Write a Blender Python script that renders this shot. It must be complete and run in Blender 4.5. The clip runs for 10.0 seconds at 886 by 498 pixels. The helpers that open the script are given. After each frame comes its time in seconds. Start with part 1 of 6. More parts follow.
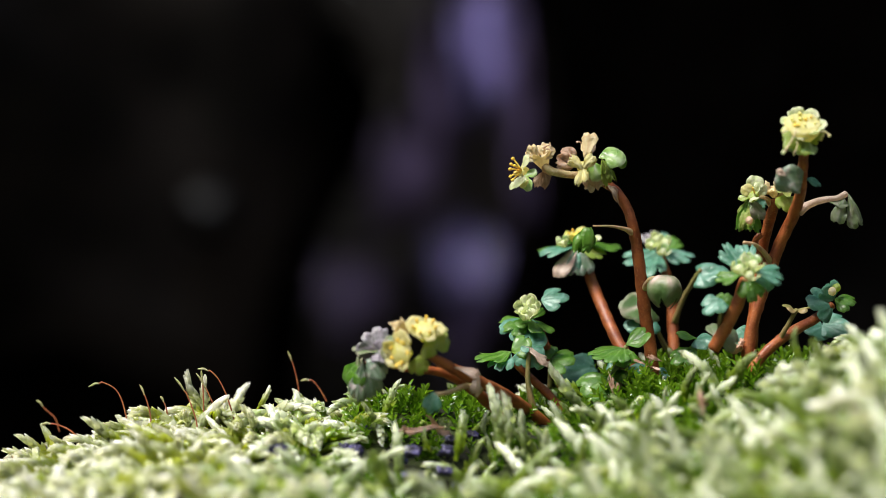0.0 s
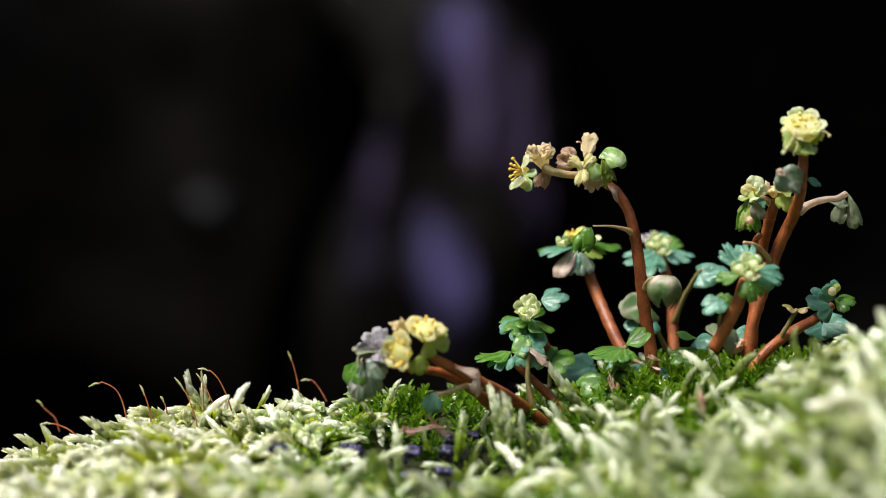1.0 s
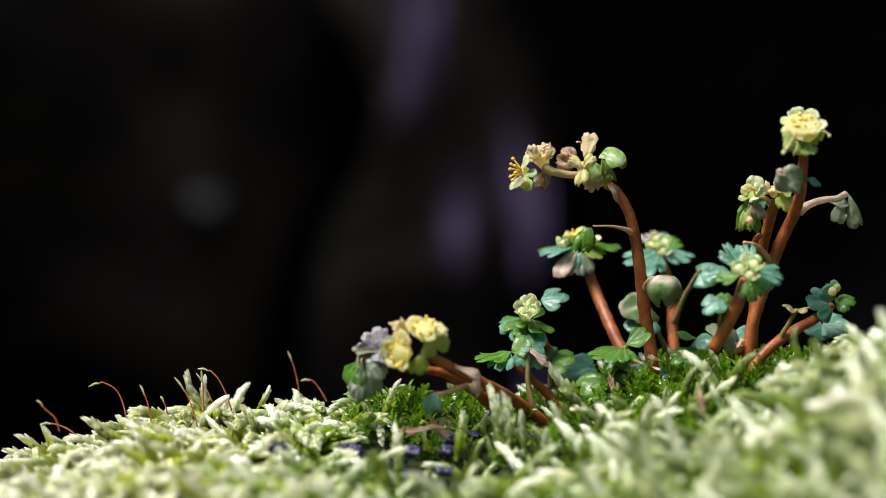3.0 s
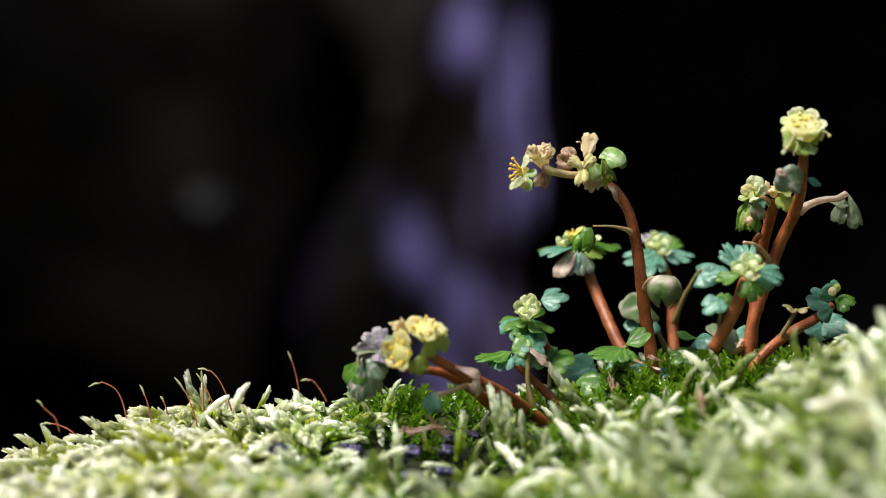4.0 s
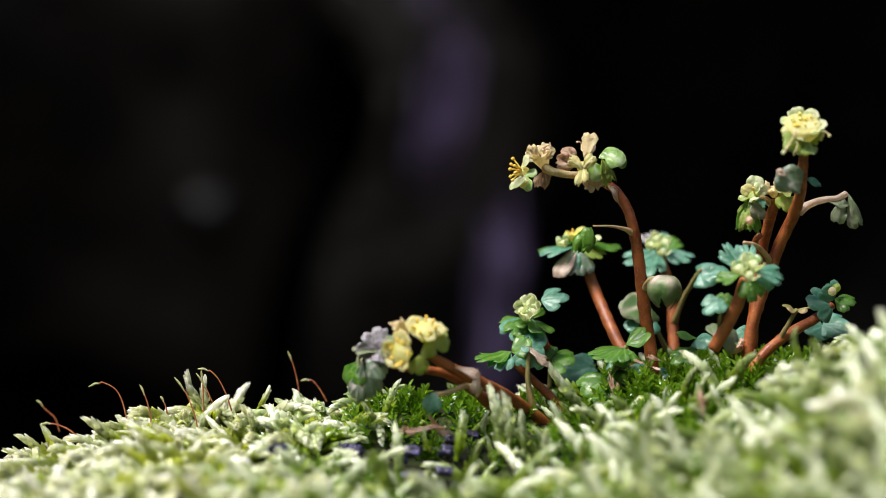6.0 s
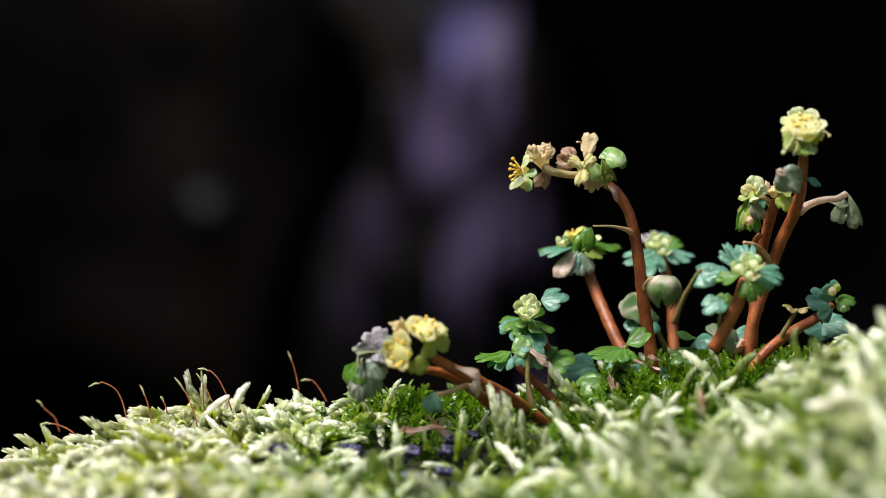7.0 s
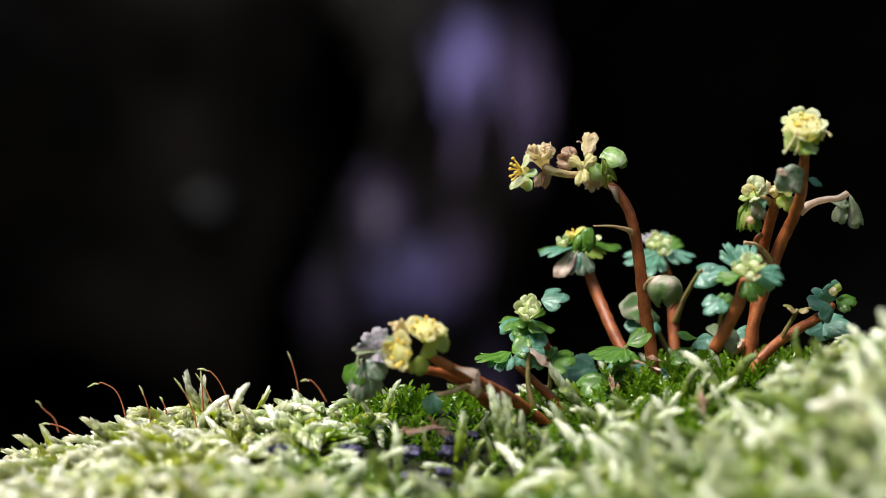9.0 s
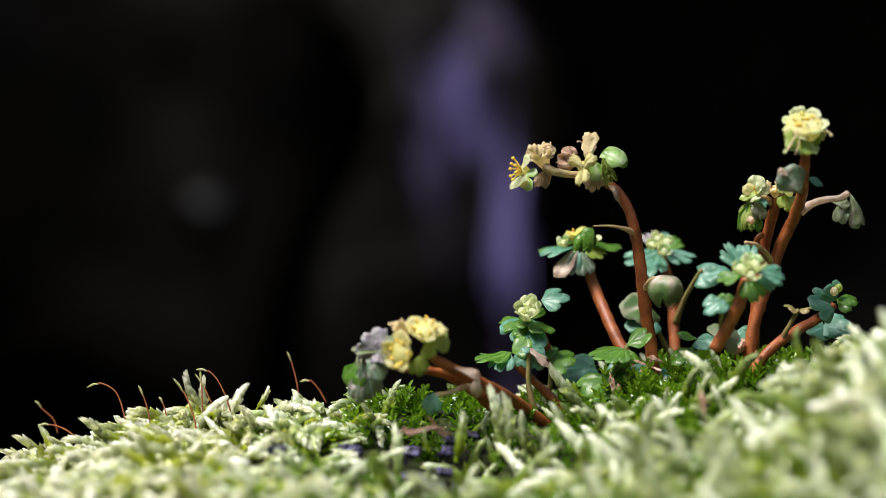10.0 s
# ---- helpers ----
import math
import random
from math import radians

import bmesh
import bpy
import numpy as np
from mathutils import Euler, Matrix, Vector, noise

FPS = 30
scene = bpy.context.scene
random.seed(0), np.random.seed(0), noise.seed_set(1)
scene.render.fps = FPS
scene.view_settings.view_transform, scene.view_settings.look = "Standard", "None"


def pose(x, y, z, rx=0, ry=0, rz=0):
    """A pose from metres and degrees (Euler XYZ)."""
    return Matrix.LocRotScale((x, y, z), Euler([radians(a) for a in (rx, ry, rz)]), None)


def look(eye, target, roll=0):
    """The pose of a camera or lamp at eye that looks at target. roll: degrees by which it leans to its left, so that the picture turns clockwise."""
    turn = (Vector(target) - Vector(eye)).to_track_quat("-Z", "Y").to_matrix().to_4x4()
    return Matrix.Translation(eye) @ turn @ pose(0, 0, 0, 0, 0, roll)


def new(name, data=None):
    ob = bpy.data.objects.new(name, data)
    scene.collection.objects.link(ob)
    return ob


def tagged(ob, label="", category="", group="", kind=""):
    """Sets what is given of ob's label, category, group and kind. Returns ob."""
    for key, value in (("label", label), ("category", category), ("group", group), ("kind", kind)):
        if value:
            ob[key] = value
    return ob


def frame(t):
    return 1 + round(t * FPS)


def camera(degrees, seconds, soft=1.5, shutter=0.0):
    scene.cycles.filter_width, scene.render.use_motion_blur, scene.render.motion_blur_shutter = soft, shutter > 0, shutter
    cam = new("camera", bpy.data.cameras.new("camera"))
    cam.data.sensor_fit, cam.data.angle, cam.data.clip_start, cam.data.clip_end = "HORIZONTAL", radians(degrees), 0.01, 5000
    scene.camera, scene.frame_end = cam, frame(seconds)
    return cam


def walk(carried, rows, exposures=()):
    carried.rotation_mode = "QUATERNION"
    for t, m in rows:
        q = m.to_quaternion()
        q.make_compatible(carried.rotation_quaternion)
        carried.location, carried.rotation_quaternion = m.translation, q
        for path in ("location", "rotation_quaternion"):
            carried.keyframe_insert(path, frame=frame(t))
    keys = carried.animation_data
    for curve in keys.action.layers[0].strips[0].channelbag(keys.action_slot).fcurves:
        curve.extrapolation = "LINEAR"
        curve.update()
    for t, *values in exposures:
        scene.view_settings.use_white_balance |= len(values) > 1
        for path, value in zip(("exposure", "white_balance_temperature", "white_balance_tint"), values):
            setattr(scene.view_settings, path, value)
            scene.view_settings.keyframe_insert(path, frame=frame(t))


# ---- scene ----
# The camera: a macro lens set level, close to the moss cushion
cam = camera(19.85, 10.0, soft=0.8, shutter=0.22)
cam.data.dof.use_dof = True
cam.data.dof.focus_distance = 0.4
cam.data.dof.aperture_fstop = 10.5
walk(cam, [
    (0.0, pose(0, -0.4, 0.25, 90)),
    (8.3, pose(0, -0.4, 0.25, 90)),
    (9.5, pose(0, -0.3982, 0.25, 90)),
    (10.0, pose(0, -0.3981, 0.25, 90)),
], exposures=[(0.0, 0.55), (10.0, 0.55)])

# Light: a bright hazy sky over a ravine, the sun soft, high on the left
world = bpy.data.worlds.new("sky")
scene.world = world
world.use_nodes = True
wn = world.node_tree.nodes
sky = wn.new("ShaderNodeTexSky")
sky.sky_type = "NISHITA"
sky.sun_disc = False
sky.sun_elevation = radians(60)
sky.sun_rotation = radians(-128)
sky.dust_density = 1.6
wn["Background"].inputs[1].default_value = 0.125
world.node_tree.links.new(sky.outputs[0], wn["Background"].inputs[0])
sun_data = bpy.data.lights.new("sun", "SUN")
sun_data.energy = 4.6
sun_data.angle = radians(22)
sun_data.color = (1.0, 0.95, 0.88)
sun = new("sun", sun_data)
sun.matrix_world = look((-0.47, -0.37, 1.24), (0, 0.0, 0.2))


# ---------------------------------------------------------------- materials
def shader(name):
    m = bpy.data.materials.new(name)
    m.use_nodes = True
    nt = m.node_tree
    return m, nt, nt.nodes["Principled BSDF"], nt.nodes["Material Output"]


def ramp_mix(nt, fac, a, b):
    n = nt.nodes.new("ShaderNodeMix")
    n.data_type = "RGBA"
    if fac is not None:
        nt.links.new(fac, n.inputs["Factor"])
    for sock, v in ((n.inputs[6], a), (n.inputs[7], b)):
        if isinstance(v, tuple):
            sock.default_value = (*v, 1)
        else:
            nt.links.new(v, sock)
    return n.outputs[2]


def noise_fac(nt, scale, lo=0.35, hi=0.65, detail=4.0, coord="Object"):
    tc = nt.nodes.new("ShaderNodeTexCoord")
    nz = nt.nodes.new("ShaderNodeTexNoise")
    nz.inputs["Scale"].default_value = scale
    nz.inputs["Detail"].default_value = detail
    nt.links.new(tc.outputs[coord], nz.inputs["Vector"])
    mr = nt.nodes.new("ShaderNodeMapRange")
    mr.inputs[1].default_value, mr.inputs[2].default_value = lo, hi
    nt.links.new(nz.outputs["Fac"], mr.inputs[0])
    return mr.outputs[0], nz.outputs["Fac"]


def organic(name, base, patch, fleck, rough=0.45, thin=0.3, glow=None, coarse=350.0, fine=2200.0,
            bump=0.3, coat=0.0, fleck_at=(0.58, 0.7), jitter=0.12, tip=None, glow_tip=None, coat_rough=0.2, coat_ior=1.5, relief=0.0004):
    """Plant tissue: two scales of colour, fine relief, light passing through."""
    m, nt, p, out = shader(name)
    f1, _ = noise_fac(nt, coarse, 0.41, 0.59, 5.0)
    f2, raw = noise_fac(nt, fine, *fleck_at)
    col = ramp_mix(nt, f1, base, patch)
    if tip is not None:
        at = nt.nodes.new("ShaderNodeAttribute")
        at.attribute_name = "tip"
        col = ramp_mix(nt, at.outputs["Fac"], col, tip)
    col = ramp_mix(nt, f2, col, fleck)
    info = nt.nodes.new("ShaderNodeObjectInfo")
    geo = nt.nodes.new("ShaderNodeNewGeometry")
    add = nt.nodes.new("ShaderNodeMath")
    add.operation = "ADD"
    nt.links.new(info.outputs["Random"], add.inputs[0])
    nt.links.new(geo.outputs["Random Per Island"], add.inputs[1])
    mr = nt.nodes.new("ShaderNodeMapRange")
    mr.inputs[2].default_value = 2.0
    mr.inputs[3].default_value, mr.inputs[4].default_value = 1 - jitter * 1.5, 1 + jitter * 1.5
    nt.links.new(add.outputs[0], mr.inputs[0])
    hsv = nt.nodes.new("ShaderNodeHueSaturation")
    nt.links.new(mr.outputs[0], hsv.inputs["Value"])
    nt.links.new(col, hsv.inputs["Color"])
    col = hsv.outputs[0]
    nt.links.new(col, p.inputs["Base Color"])
    p.inputs["Roughness"].default_value = rough
    p.inputs["Coat Weight"].default_value = coat
    p.inputs["Coat Roughness"].default_value = coat_rough
    p.inputs["Coat IOR"].default_value = coat_ior
    if bump:
        b = nt.nodes.new("ShaderNodeBump")
        b.inputs["Strength"].default_value = bump
        b.inputs["Distance"].default_value = relief
        nt.links.new(raw, b.inputs["Height"])
        nt.links.new(b.outputs[0], p.inputs["Normal"])
    if thin:
        tr = nt.nodes.new("ShaderNodeBsdfTranslucent")
        if glow:
            nt.links.new(ramp_mix(nt, at.outputs["Fac"] if tip else f1, glow, glow_tip or glow), tr.inputs[0])
        else:
            nt.links.new(col, tr.inputs[0])
        mx = nt.nodes.new("ShaderNodeMixShader")
        mx.inputs[0].default_value = thin
        nt.links.new(p.outputs[0], mx.inputs[1])
        nt.links.new(tr.outputs[0], mx.inputs[2])
        nt.links.new(mx.outputs[0], out.inputs[0])
    return m


def mineral(name, a, b, scale, rough, bump, dist, gloss=0.5):
    m, nt, p, out = shader(name)
    f1, _ = noise_fac(nt, scale, 0.4, 0.6, 6.0)
    f2, raw = noise_fac(nt, scale * 6, 0.3, 0.7, 6.0)
    col = ramp_mix(nt, f1, a, b)
    nt.links.new(col, p.inputs["Base Color"])
    mr = nt.nodes.new("ShaderNodeMapRange")
    p.inputs["Specular IOR Level"].default_value = gloss
    mr.inputs[3].default_value, mr.inputs[4].default_value = rough * 0.6, min(1.0, rough * 1.4)
    nt.links.new(f2, mr.inputs[0])
    nt.links.new(mr.outputs[0], p.inputs["Roughness"])
    bp = nt.nodes.new("ShaderNodeBump")
    bp.inputs["Strength"].default_value = bump
    bp.inputs["Distance"].default_value = dist
    nt.links.new(raw, bp.inputs["Height"])
    nt.links.new(bp.outputs[0], p.inputs["Normal"])
    return m


# Rock colour set near black: the hollow's shade is put into it
M_ROCK = mineral("shaded_wet_rock", (0.0022, 0.0013, 0.0013), (0.0075, 0.0050, 0.0048), 3.0, 0.7, 0.6, 0.02, 0.2)
# Also on the unseen banks, lightened to bounce fill onto the plants
M_BED = mineral("stream_bed", (0.042, 0.036, 0.025), (0.08, 0.068, 0.042), 5.0, 0.6, 0.6, 0.02, 0.15)
M_SOIL = mineral("wet_humus", (0.010, 0.011, 0.004), (0.035, 0.05, 0.010), 260.0, 0.75, 0.8, 0.0008, 0.2)
# Dark slate with the bluish sky reflection put into its colour
M_SLATE = mineral("sky_tinted_slate", (0.015, 0.013, 0.03), (0.11, 0.10, 0.24), 900.0, 0.3, 0.7, 0.0003)
# Shoots pale at their tips, whitened further to paint in wet highlights
M_MOSS = organic("pale_moss", (0.13, 0.22, 0.003), (0.30, 0.40, 0.010), (0.54, 0.62, 0.20), 0.3, 0.48, glow=(0.43, 0.62, 0.012), glow_tip=(0.92, 0.96, 0.52), tip=(0.92, 0.95, 0.87), coarse=140, fine=1500, fleck_at=(0.62, 0.74), bump=0.15, jitter=0.3, coat=0.8, coat_rough=0.25, coat_ior=1.6)
M_MOSS_PALE = organic("bleached_moss", (0.20, 0.27, 0.004), (0.42, 0.46, 0.03), (0.64, 0.68, 0.30), 0.3, 0.48, glow=(0.58, 0.66, 0.02), glow_tip=(0.96, 0.95, 0.68), tip=(0.94, 0.94, 0.93), coarse=140, fine=1500, fleck_at=(0.62, 0.74), bump=0.15, jitter=0.3, coat=0.8, coat_rough=0.25, coat_ior=1.6)
M_MOSS_GREEN = organic("green_moss", (0.035, 0.10, 0.003), (0.10, 0.22, 0.008), (0.24, 0.38, 0.04), 0.22, 0.45, glow=(0.12, 0.28, 0.010), glow_tip=(0.26, 0.44, 0.02), tip=(0.15, 0.28, 0.015), coarse=200, fine=1500, bump=0.1, coat=0.8, jitter=0.3)
M_STEM = organic("red_stem", (0.23, 0.055, 0.014), (0.38, 0.108, 0.028), (0.47, 0.20, 0.085), 0.45, 0.12, coarse=420, fine=3600, bump=0.5, coat=0.15, fleck_at=(0.58, 0.74), relief=0.0003)
M_PINK = organic("pinkish_leaf", (0.50, 0.38, 0.30), (0.70, 0.58, 0.50), (0.36, 0.30, 0.17), 0.4, 0.45, glow=(0.78, 0.60, 0.48), bump=0.8, coarse=700, fine=2000, coat=0.2)
M_DRAPE = organic("drooping_leaf", (0.09, 0.19, 0.10), (0.19, 0.27, 0.18), (0.52, 0.44, 0.44), 0.38, 0.42, glow=(0.32, 0.44, 0.26), coat=0.35, bump=0.9, coarse=420, fine=900, fleck_at=(0.52, 0.68), tip=(0.50, 0.54, 0.50))
M_STALK = organic("pale_petiole", (0.60, 0.50, 0.25), (0.52, 0.34, 0.20), (0.72, 0.64, 0.44), 0.4, 0.35, coarse=700, fine=2600, bump=0.6, coat=0.25)
M_OLIVE = organic("olive_petiole", (0.219, 0.219, 0.065), (0.271, 0.200, 0.084), (0.323, 0.291, 0.142), 0.42, 0.25, coarse=300, fine=2600, bump=0.4)
M_GREEN = organic("green_leaf", (0.05, 0.17, 0.008), (0.12, 0.29, 0.022), (0.27, 0.44, 0.11), 0.36, 0.5, glow=(0.28, 0.57, 0.04), coat=0.4, coat_rough=0.18, bump=0.8, coarse=500, fine=1700, fleck_at=(0.57, 0.74), tip=(0.31, 0.50, 0.15))
# Leaf green with the sky's bluish sheen put into the pigment
M_TEAL = organic("sky_tinted_leaf", (0.05, 0.20, 0.12), (0.14, 0.37, 0.27), (0.34, 0.58, 0.49), 0.38, 0.45, glow=(0.20, 0.55, 0.31), coat=0.4, coat_rough=0.18, bump=0.8, coarse=420, fine=1500, fleck_at=(0.56, 0.74), tip=(0.38, 0.63, 0.53))
M_BRONZE = organic("bronzed_leaf", (0.05, 0.13, 0.025), (0.10, 0.20, 0.05), (0.42, 0.36, 0.28), 0.5, 0.32, glow=(0.22, 0.36, 0.10), glow_tip=(0.55, 0.42, 0.34), coat=0.1, bump=1.0, coarse=300, fine=520, fleck_at=(0.58, 0.7), tip=(0.70, 0.54, 0.48))
M_GREY = organic("greyish_leaf", (0.13, 0.21, 0.08), (0.25, 0.27, 0.16), (0.42, 0.37, 0.34), 0.42, 0.45, glow=(0.42, 0.50, 0.30), coat=0.1, bump=0.7, coarse=200, fine=600, fleck_at=(0.48, 0.66), tip=(0.32, 0.31, 0.25))
M_FOLDED = organic("pale_folded_leaf", (0.15, 0.25, 0.09), (0.27, 0.33, 0.18), (0.52, 0.48, 0.42), 0.42, 0.45, glow=(0.40, 0.50, 0.26), coat=0.1, bump=0.7, coarse=240, fine=700, fleck_at=(0.52, 0.7), tip=(0.62, 0.62, 0.54))
M_VIOLET = organic("violet_grey_leaf", (0.36, 0.34, 0.36), (0.58, 0.52, 0.64), (0.76, 0.70, 0.82), 0.42, 0.35, coat=0.1, bump=0.7, coarse=300)
M_MAUVE = organic("mauve_grey_leaf", (0.17, 0.20, 0.17), (0.34, 0.29, 0.36), (0.58, 0.52, 0.62), 0.36, 0.4, glow=(0.42, 0.38, 0.44), coat=0.3, bump=0.9, coarse=520, fine=1200, fleck_at=(0.54, 0.7), tip=(0.62, 0.58, 0.64))
M_YELLOW = organic("yellow_sepal", (0.704, 0.704, 0.194), (0.774, 0.766, 0.370), (0.810, 0.810, 0.546), 0.45, 0.48, glow=(0.95, 0.90, 0.26), bump=0.4, coarse=500)
M_LIME = organic("lime_sepal", (0.26, 0.38, 0.05), (0.44, 0.50, 0.16), (0.60, 0.58, 0.34), 0.4, 0.5, glow=(0.62, 0.76, 0.14), bump=0.6, coarse=800, fine=2200, fleck_at=(0.6, 0.75), coat=0.2)
M_CREAM = organic("pale_bud", (0.58, 0.68, 0.36), (0.84, 0.86, 0.66), (0.92, 0.92, 0.80), 0.38, 0.5, glow=(0.88, 0.92, 0.58), bump=0.6, coarse=900, fine=2600, coat=0.2)
M_PALE = organic("pale_yellow_sepal", (0.66, 0.62, 0.24), (0.80, 0.77, 0.42), (0.70, 0.55, 0.34), 0.4, 0.5, glow=(0.95, 0.88, 0.40), bump=0.7, coarse=900, fine=2600, fleck_at=(0.62, 0.78), tip=(0.82, 0.82, 0.60))
M_GOLD = organic("golden_anther", (0.92, 0.60, 0.06), (0.95, 0.74, 0.14), (0.95, 0.84, 0.4), 0.45, 0.25, bump=0.4, coarse=700)
M_DRY = organic("withered_petal", (0.82, 0.72, 0.44), (0.92, 0.86, 0.64), (0.50, 0.28, 0.13), 0.42, 0.5, glow=(0.96, 0.84, 0.52), bump=0.8, coarse=800, fine=1900, fleck_at=(0.62, 0.74), tip=(0.76, 0.52, 0.28), coat=0.2)
M_HUSK = organic("brown_husk", (0.56, 0.40, 0.28), (0.74, 0.60, 0.48), (0.22, 0.11, 0.07), 0.42, 0.5, glow=(0.85, 0.62, 0.44), bump=0.8, coarse=800, fine=1900, fleck_at=(0.57, 0.7), tip=(0.34, 0.18, 0.11), coat=0.2)
# Near-white tip colour paints in the bract's sheen
M_HOOD = organic("hooded_bract", (0.20, 0.40, 0.06), (0.36, 0.54, 0.16), (0.62, 0.70, 0.42), 0.35, 0.45, glow=(0.50, 0.74, 0.16), glow_tip=(0.90, 0.95, 0.80), bump=0.5, coarse=500, fine=1800, fleck_at=(0.6, 0.75), coat=0.4, tip=(0.90, 0.93, 0.84))
M_BROWN = organic("dead_leaf", (0.62, 0.36, 0.24), (0.78, 0.56, 0.44), (0.28, 0.14, 0.09), 0.6, 0.3, bump=0.7, coarse=300)
M_SETA = organic("red_seta", (0.36, 0.08, 0.04), (0.42, 0.16, 0.06), (0.5, 0.26, 0.1), 0.35, 0.1, bump=0.1)
M_CAPSULE = organic("spore_capsule", (0.36, 0.42, 0.14), (0.55, 0.50, 0.25), (0.85, 0.82, 0.7), 0.35, 0.3, bump=0.2)
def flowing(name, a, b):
    """White, broken water, with bluish sky light put into its base colour."""
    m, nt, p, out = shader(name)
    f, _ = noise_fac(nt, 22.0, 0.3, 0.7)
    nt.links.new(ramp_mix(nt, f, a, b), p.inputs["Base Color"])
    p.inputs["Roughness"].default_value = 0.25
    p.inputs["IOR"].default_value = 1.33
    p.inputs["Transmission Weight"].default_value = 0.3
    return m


# Sky's blue is painted into the water; the second is a dimmer copy
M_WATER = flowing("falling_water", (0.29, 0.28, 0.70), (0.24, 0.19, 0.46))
M_VEIL = flowing("dim_falling_water", (0.12, 0.10, 0.24), (0.12, 0.085, 0.16))
M_POOL, _nt, _p, _o = shader("dark_pool")
_f, _r = noise_fac(_nt, 9.0)
_nt.links.new(ramp_mix(_nt, _f, (0.010, 0.010, 0.012), (0.02, 0.018, 0.02)), _p.inputs["Base Color"])
_p.inputs["Roughness"].default_value = 0.25


# ---------------------------------------------------------------- mesh helpers
def V(x, y, z):
    """A place given in millimetres."""
    return Vector((x, y, z)) * 0.001


ORIGIN = {}


def thing(name, at, label, category, group="", kind=""):
    ob = new(name)
    ob.empty_display_size = 0.004
    ob.location = at
    ORIGIN[ob.name] = Vector(at)
    return tagged(ob, label, category, group, kind)


def part(name, bm, material, parent=None, label="", smooth=True):
    """Links a bmesh given in world places as one mesh object under a thing or part."""
    c = Vector((0, 0, 0))
    for v in bm.verts:
        c += v.co
    c /= max(1, len(bm.verts))
    if parent is None:
        c.z = min(v.co.z for v in bm.verts)
    bmesh.ops.translate(bm, verts=bm.verts, vec=-c)
    me = bpy.data.meshes.new(name)
    bm.to_mesh(me)
    bm.free()
    me.materials.append(material)
    if smooth:
        me.polygons.foreach_set("use_smooth", [True] * len(me.polygons))
    ob = new(name, me)
    ORIGIN[ob.name] = c
    if parent is not None:
        ob.parent = parent
        ob.location = c - ORIGIN[parent.name]
    else:
        ob.location = c
    if label:
        ob["label"] = label
    return ob


def spline(pts, steps=6):
    """Catmull-Rom through the points."""
    pts = [Vector(p) for p in pts]
    ext = [2 * pts[0] - pts[1], *pts, 2 * pts[-1] - pts[-2]]
    out = []
    for i in range(len(pts) - 1):
        a, b, c, d = ext[i:i + 4]
        for k in range(steps):
            t = k / steps
            out.append(0.5 * ((2 * b) + (c - a) * t + (2 * a - 5 * b + 4 * c - d) * t * t + (3 * b - a - 3 * c + d) * t ** 3))
    out.append(pts[-1])
    return out


def tube(pts, radii, ring=10, steps=6, rough=0.06, seed=0, bm=None):
    """A round stalk along a curve, slightly knobbly; radii in metres, spread along it."""
    bm = bm or bmesh.new()
    line = spline(pts, steps) if len(pts) > 2 else [Vector(pts[0]).lerp(Vector(pts[-1]), i / steps) for i in range(steps + 1)]
    n = len(line)
    up = Vector((0.2, 1, 0.1)).normalized()
    rows = []
    for i, p in enumerate(line):
        t = (line[min(i + 1, n - 1)] - line[max(i - 1, 0)]).normalized()
        a = t.cross(up).normalized()
        b = t.cross(a)
        f = i / (n - 1) * (len(radii) - 1)
        k = min(int(f), len(radii) - 2)
        r = radii[k] + (radii[k + 1] - radii[k]) * (f - k)
        row = []
        for j in range(ring):
            w = 2 * math.pi * j / ring
            q = r * (1 + rough * noise.noise(Vector((p.x * 900 + seed, p.z * 900 + math.cos(w), p.y * 900 + math.sin(w)))) * 2)
            row.append(bm.verts.new(p + (a * math.cos(w) + b * math.sin(w)) * q))
        rows.append(row)
    for r0, r1 in zip(rows, rows[1:]):
        for j in range(ring):
            bm.faces.new((r0[j], r0[(j + 1) % ring], r1[(j + 1) % ring], r1[j]))
    for row, p, flip in ((rows[0], line[0], True), (rows[-1], line[-1], False)):
        r = (row[0].co - p).length
        c = bm.verts.new(p + (line[-1] - line[-2]).normalized() * r * 0.5 if not flip else p)
        for j in range(ring):
            f = (row[(j + 1) % ring], row[j], c) if flip else (row[j], row[(j + 1) % ring], c)
            bm.faces.new(f)
    return bm


def basis(base, tip, normal):
    x = (tip - base).normalized()
    z = (Vector(normal) - x * x.dot(Vector(normal))).normalized()
    y = z.cross(x)
    m = Matrix((x, y, z)).transposed().to_4x4()
    m.translation = base
    return m


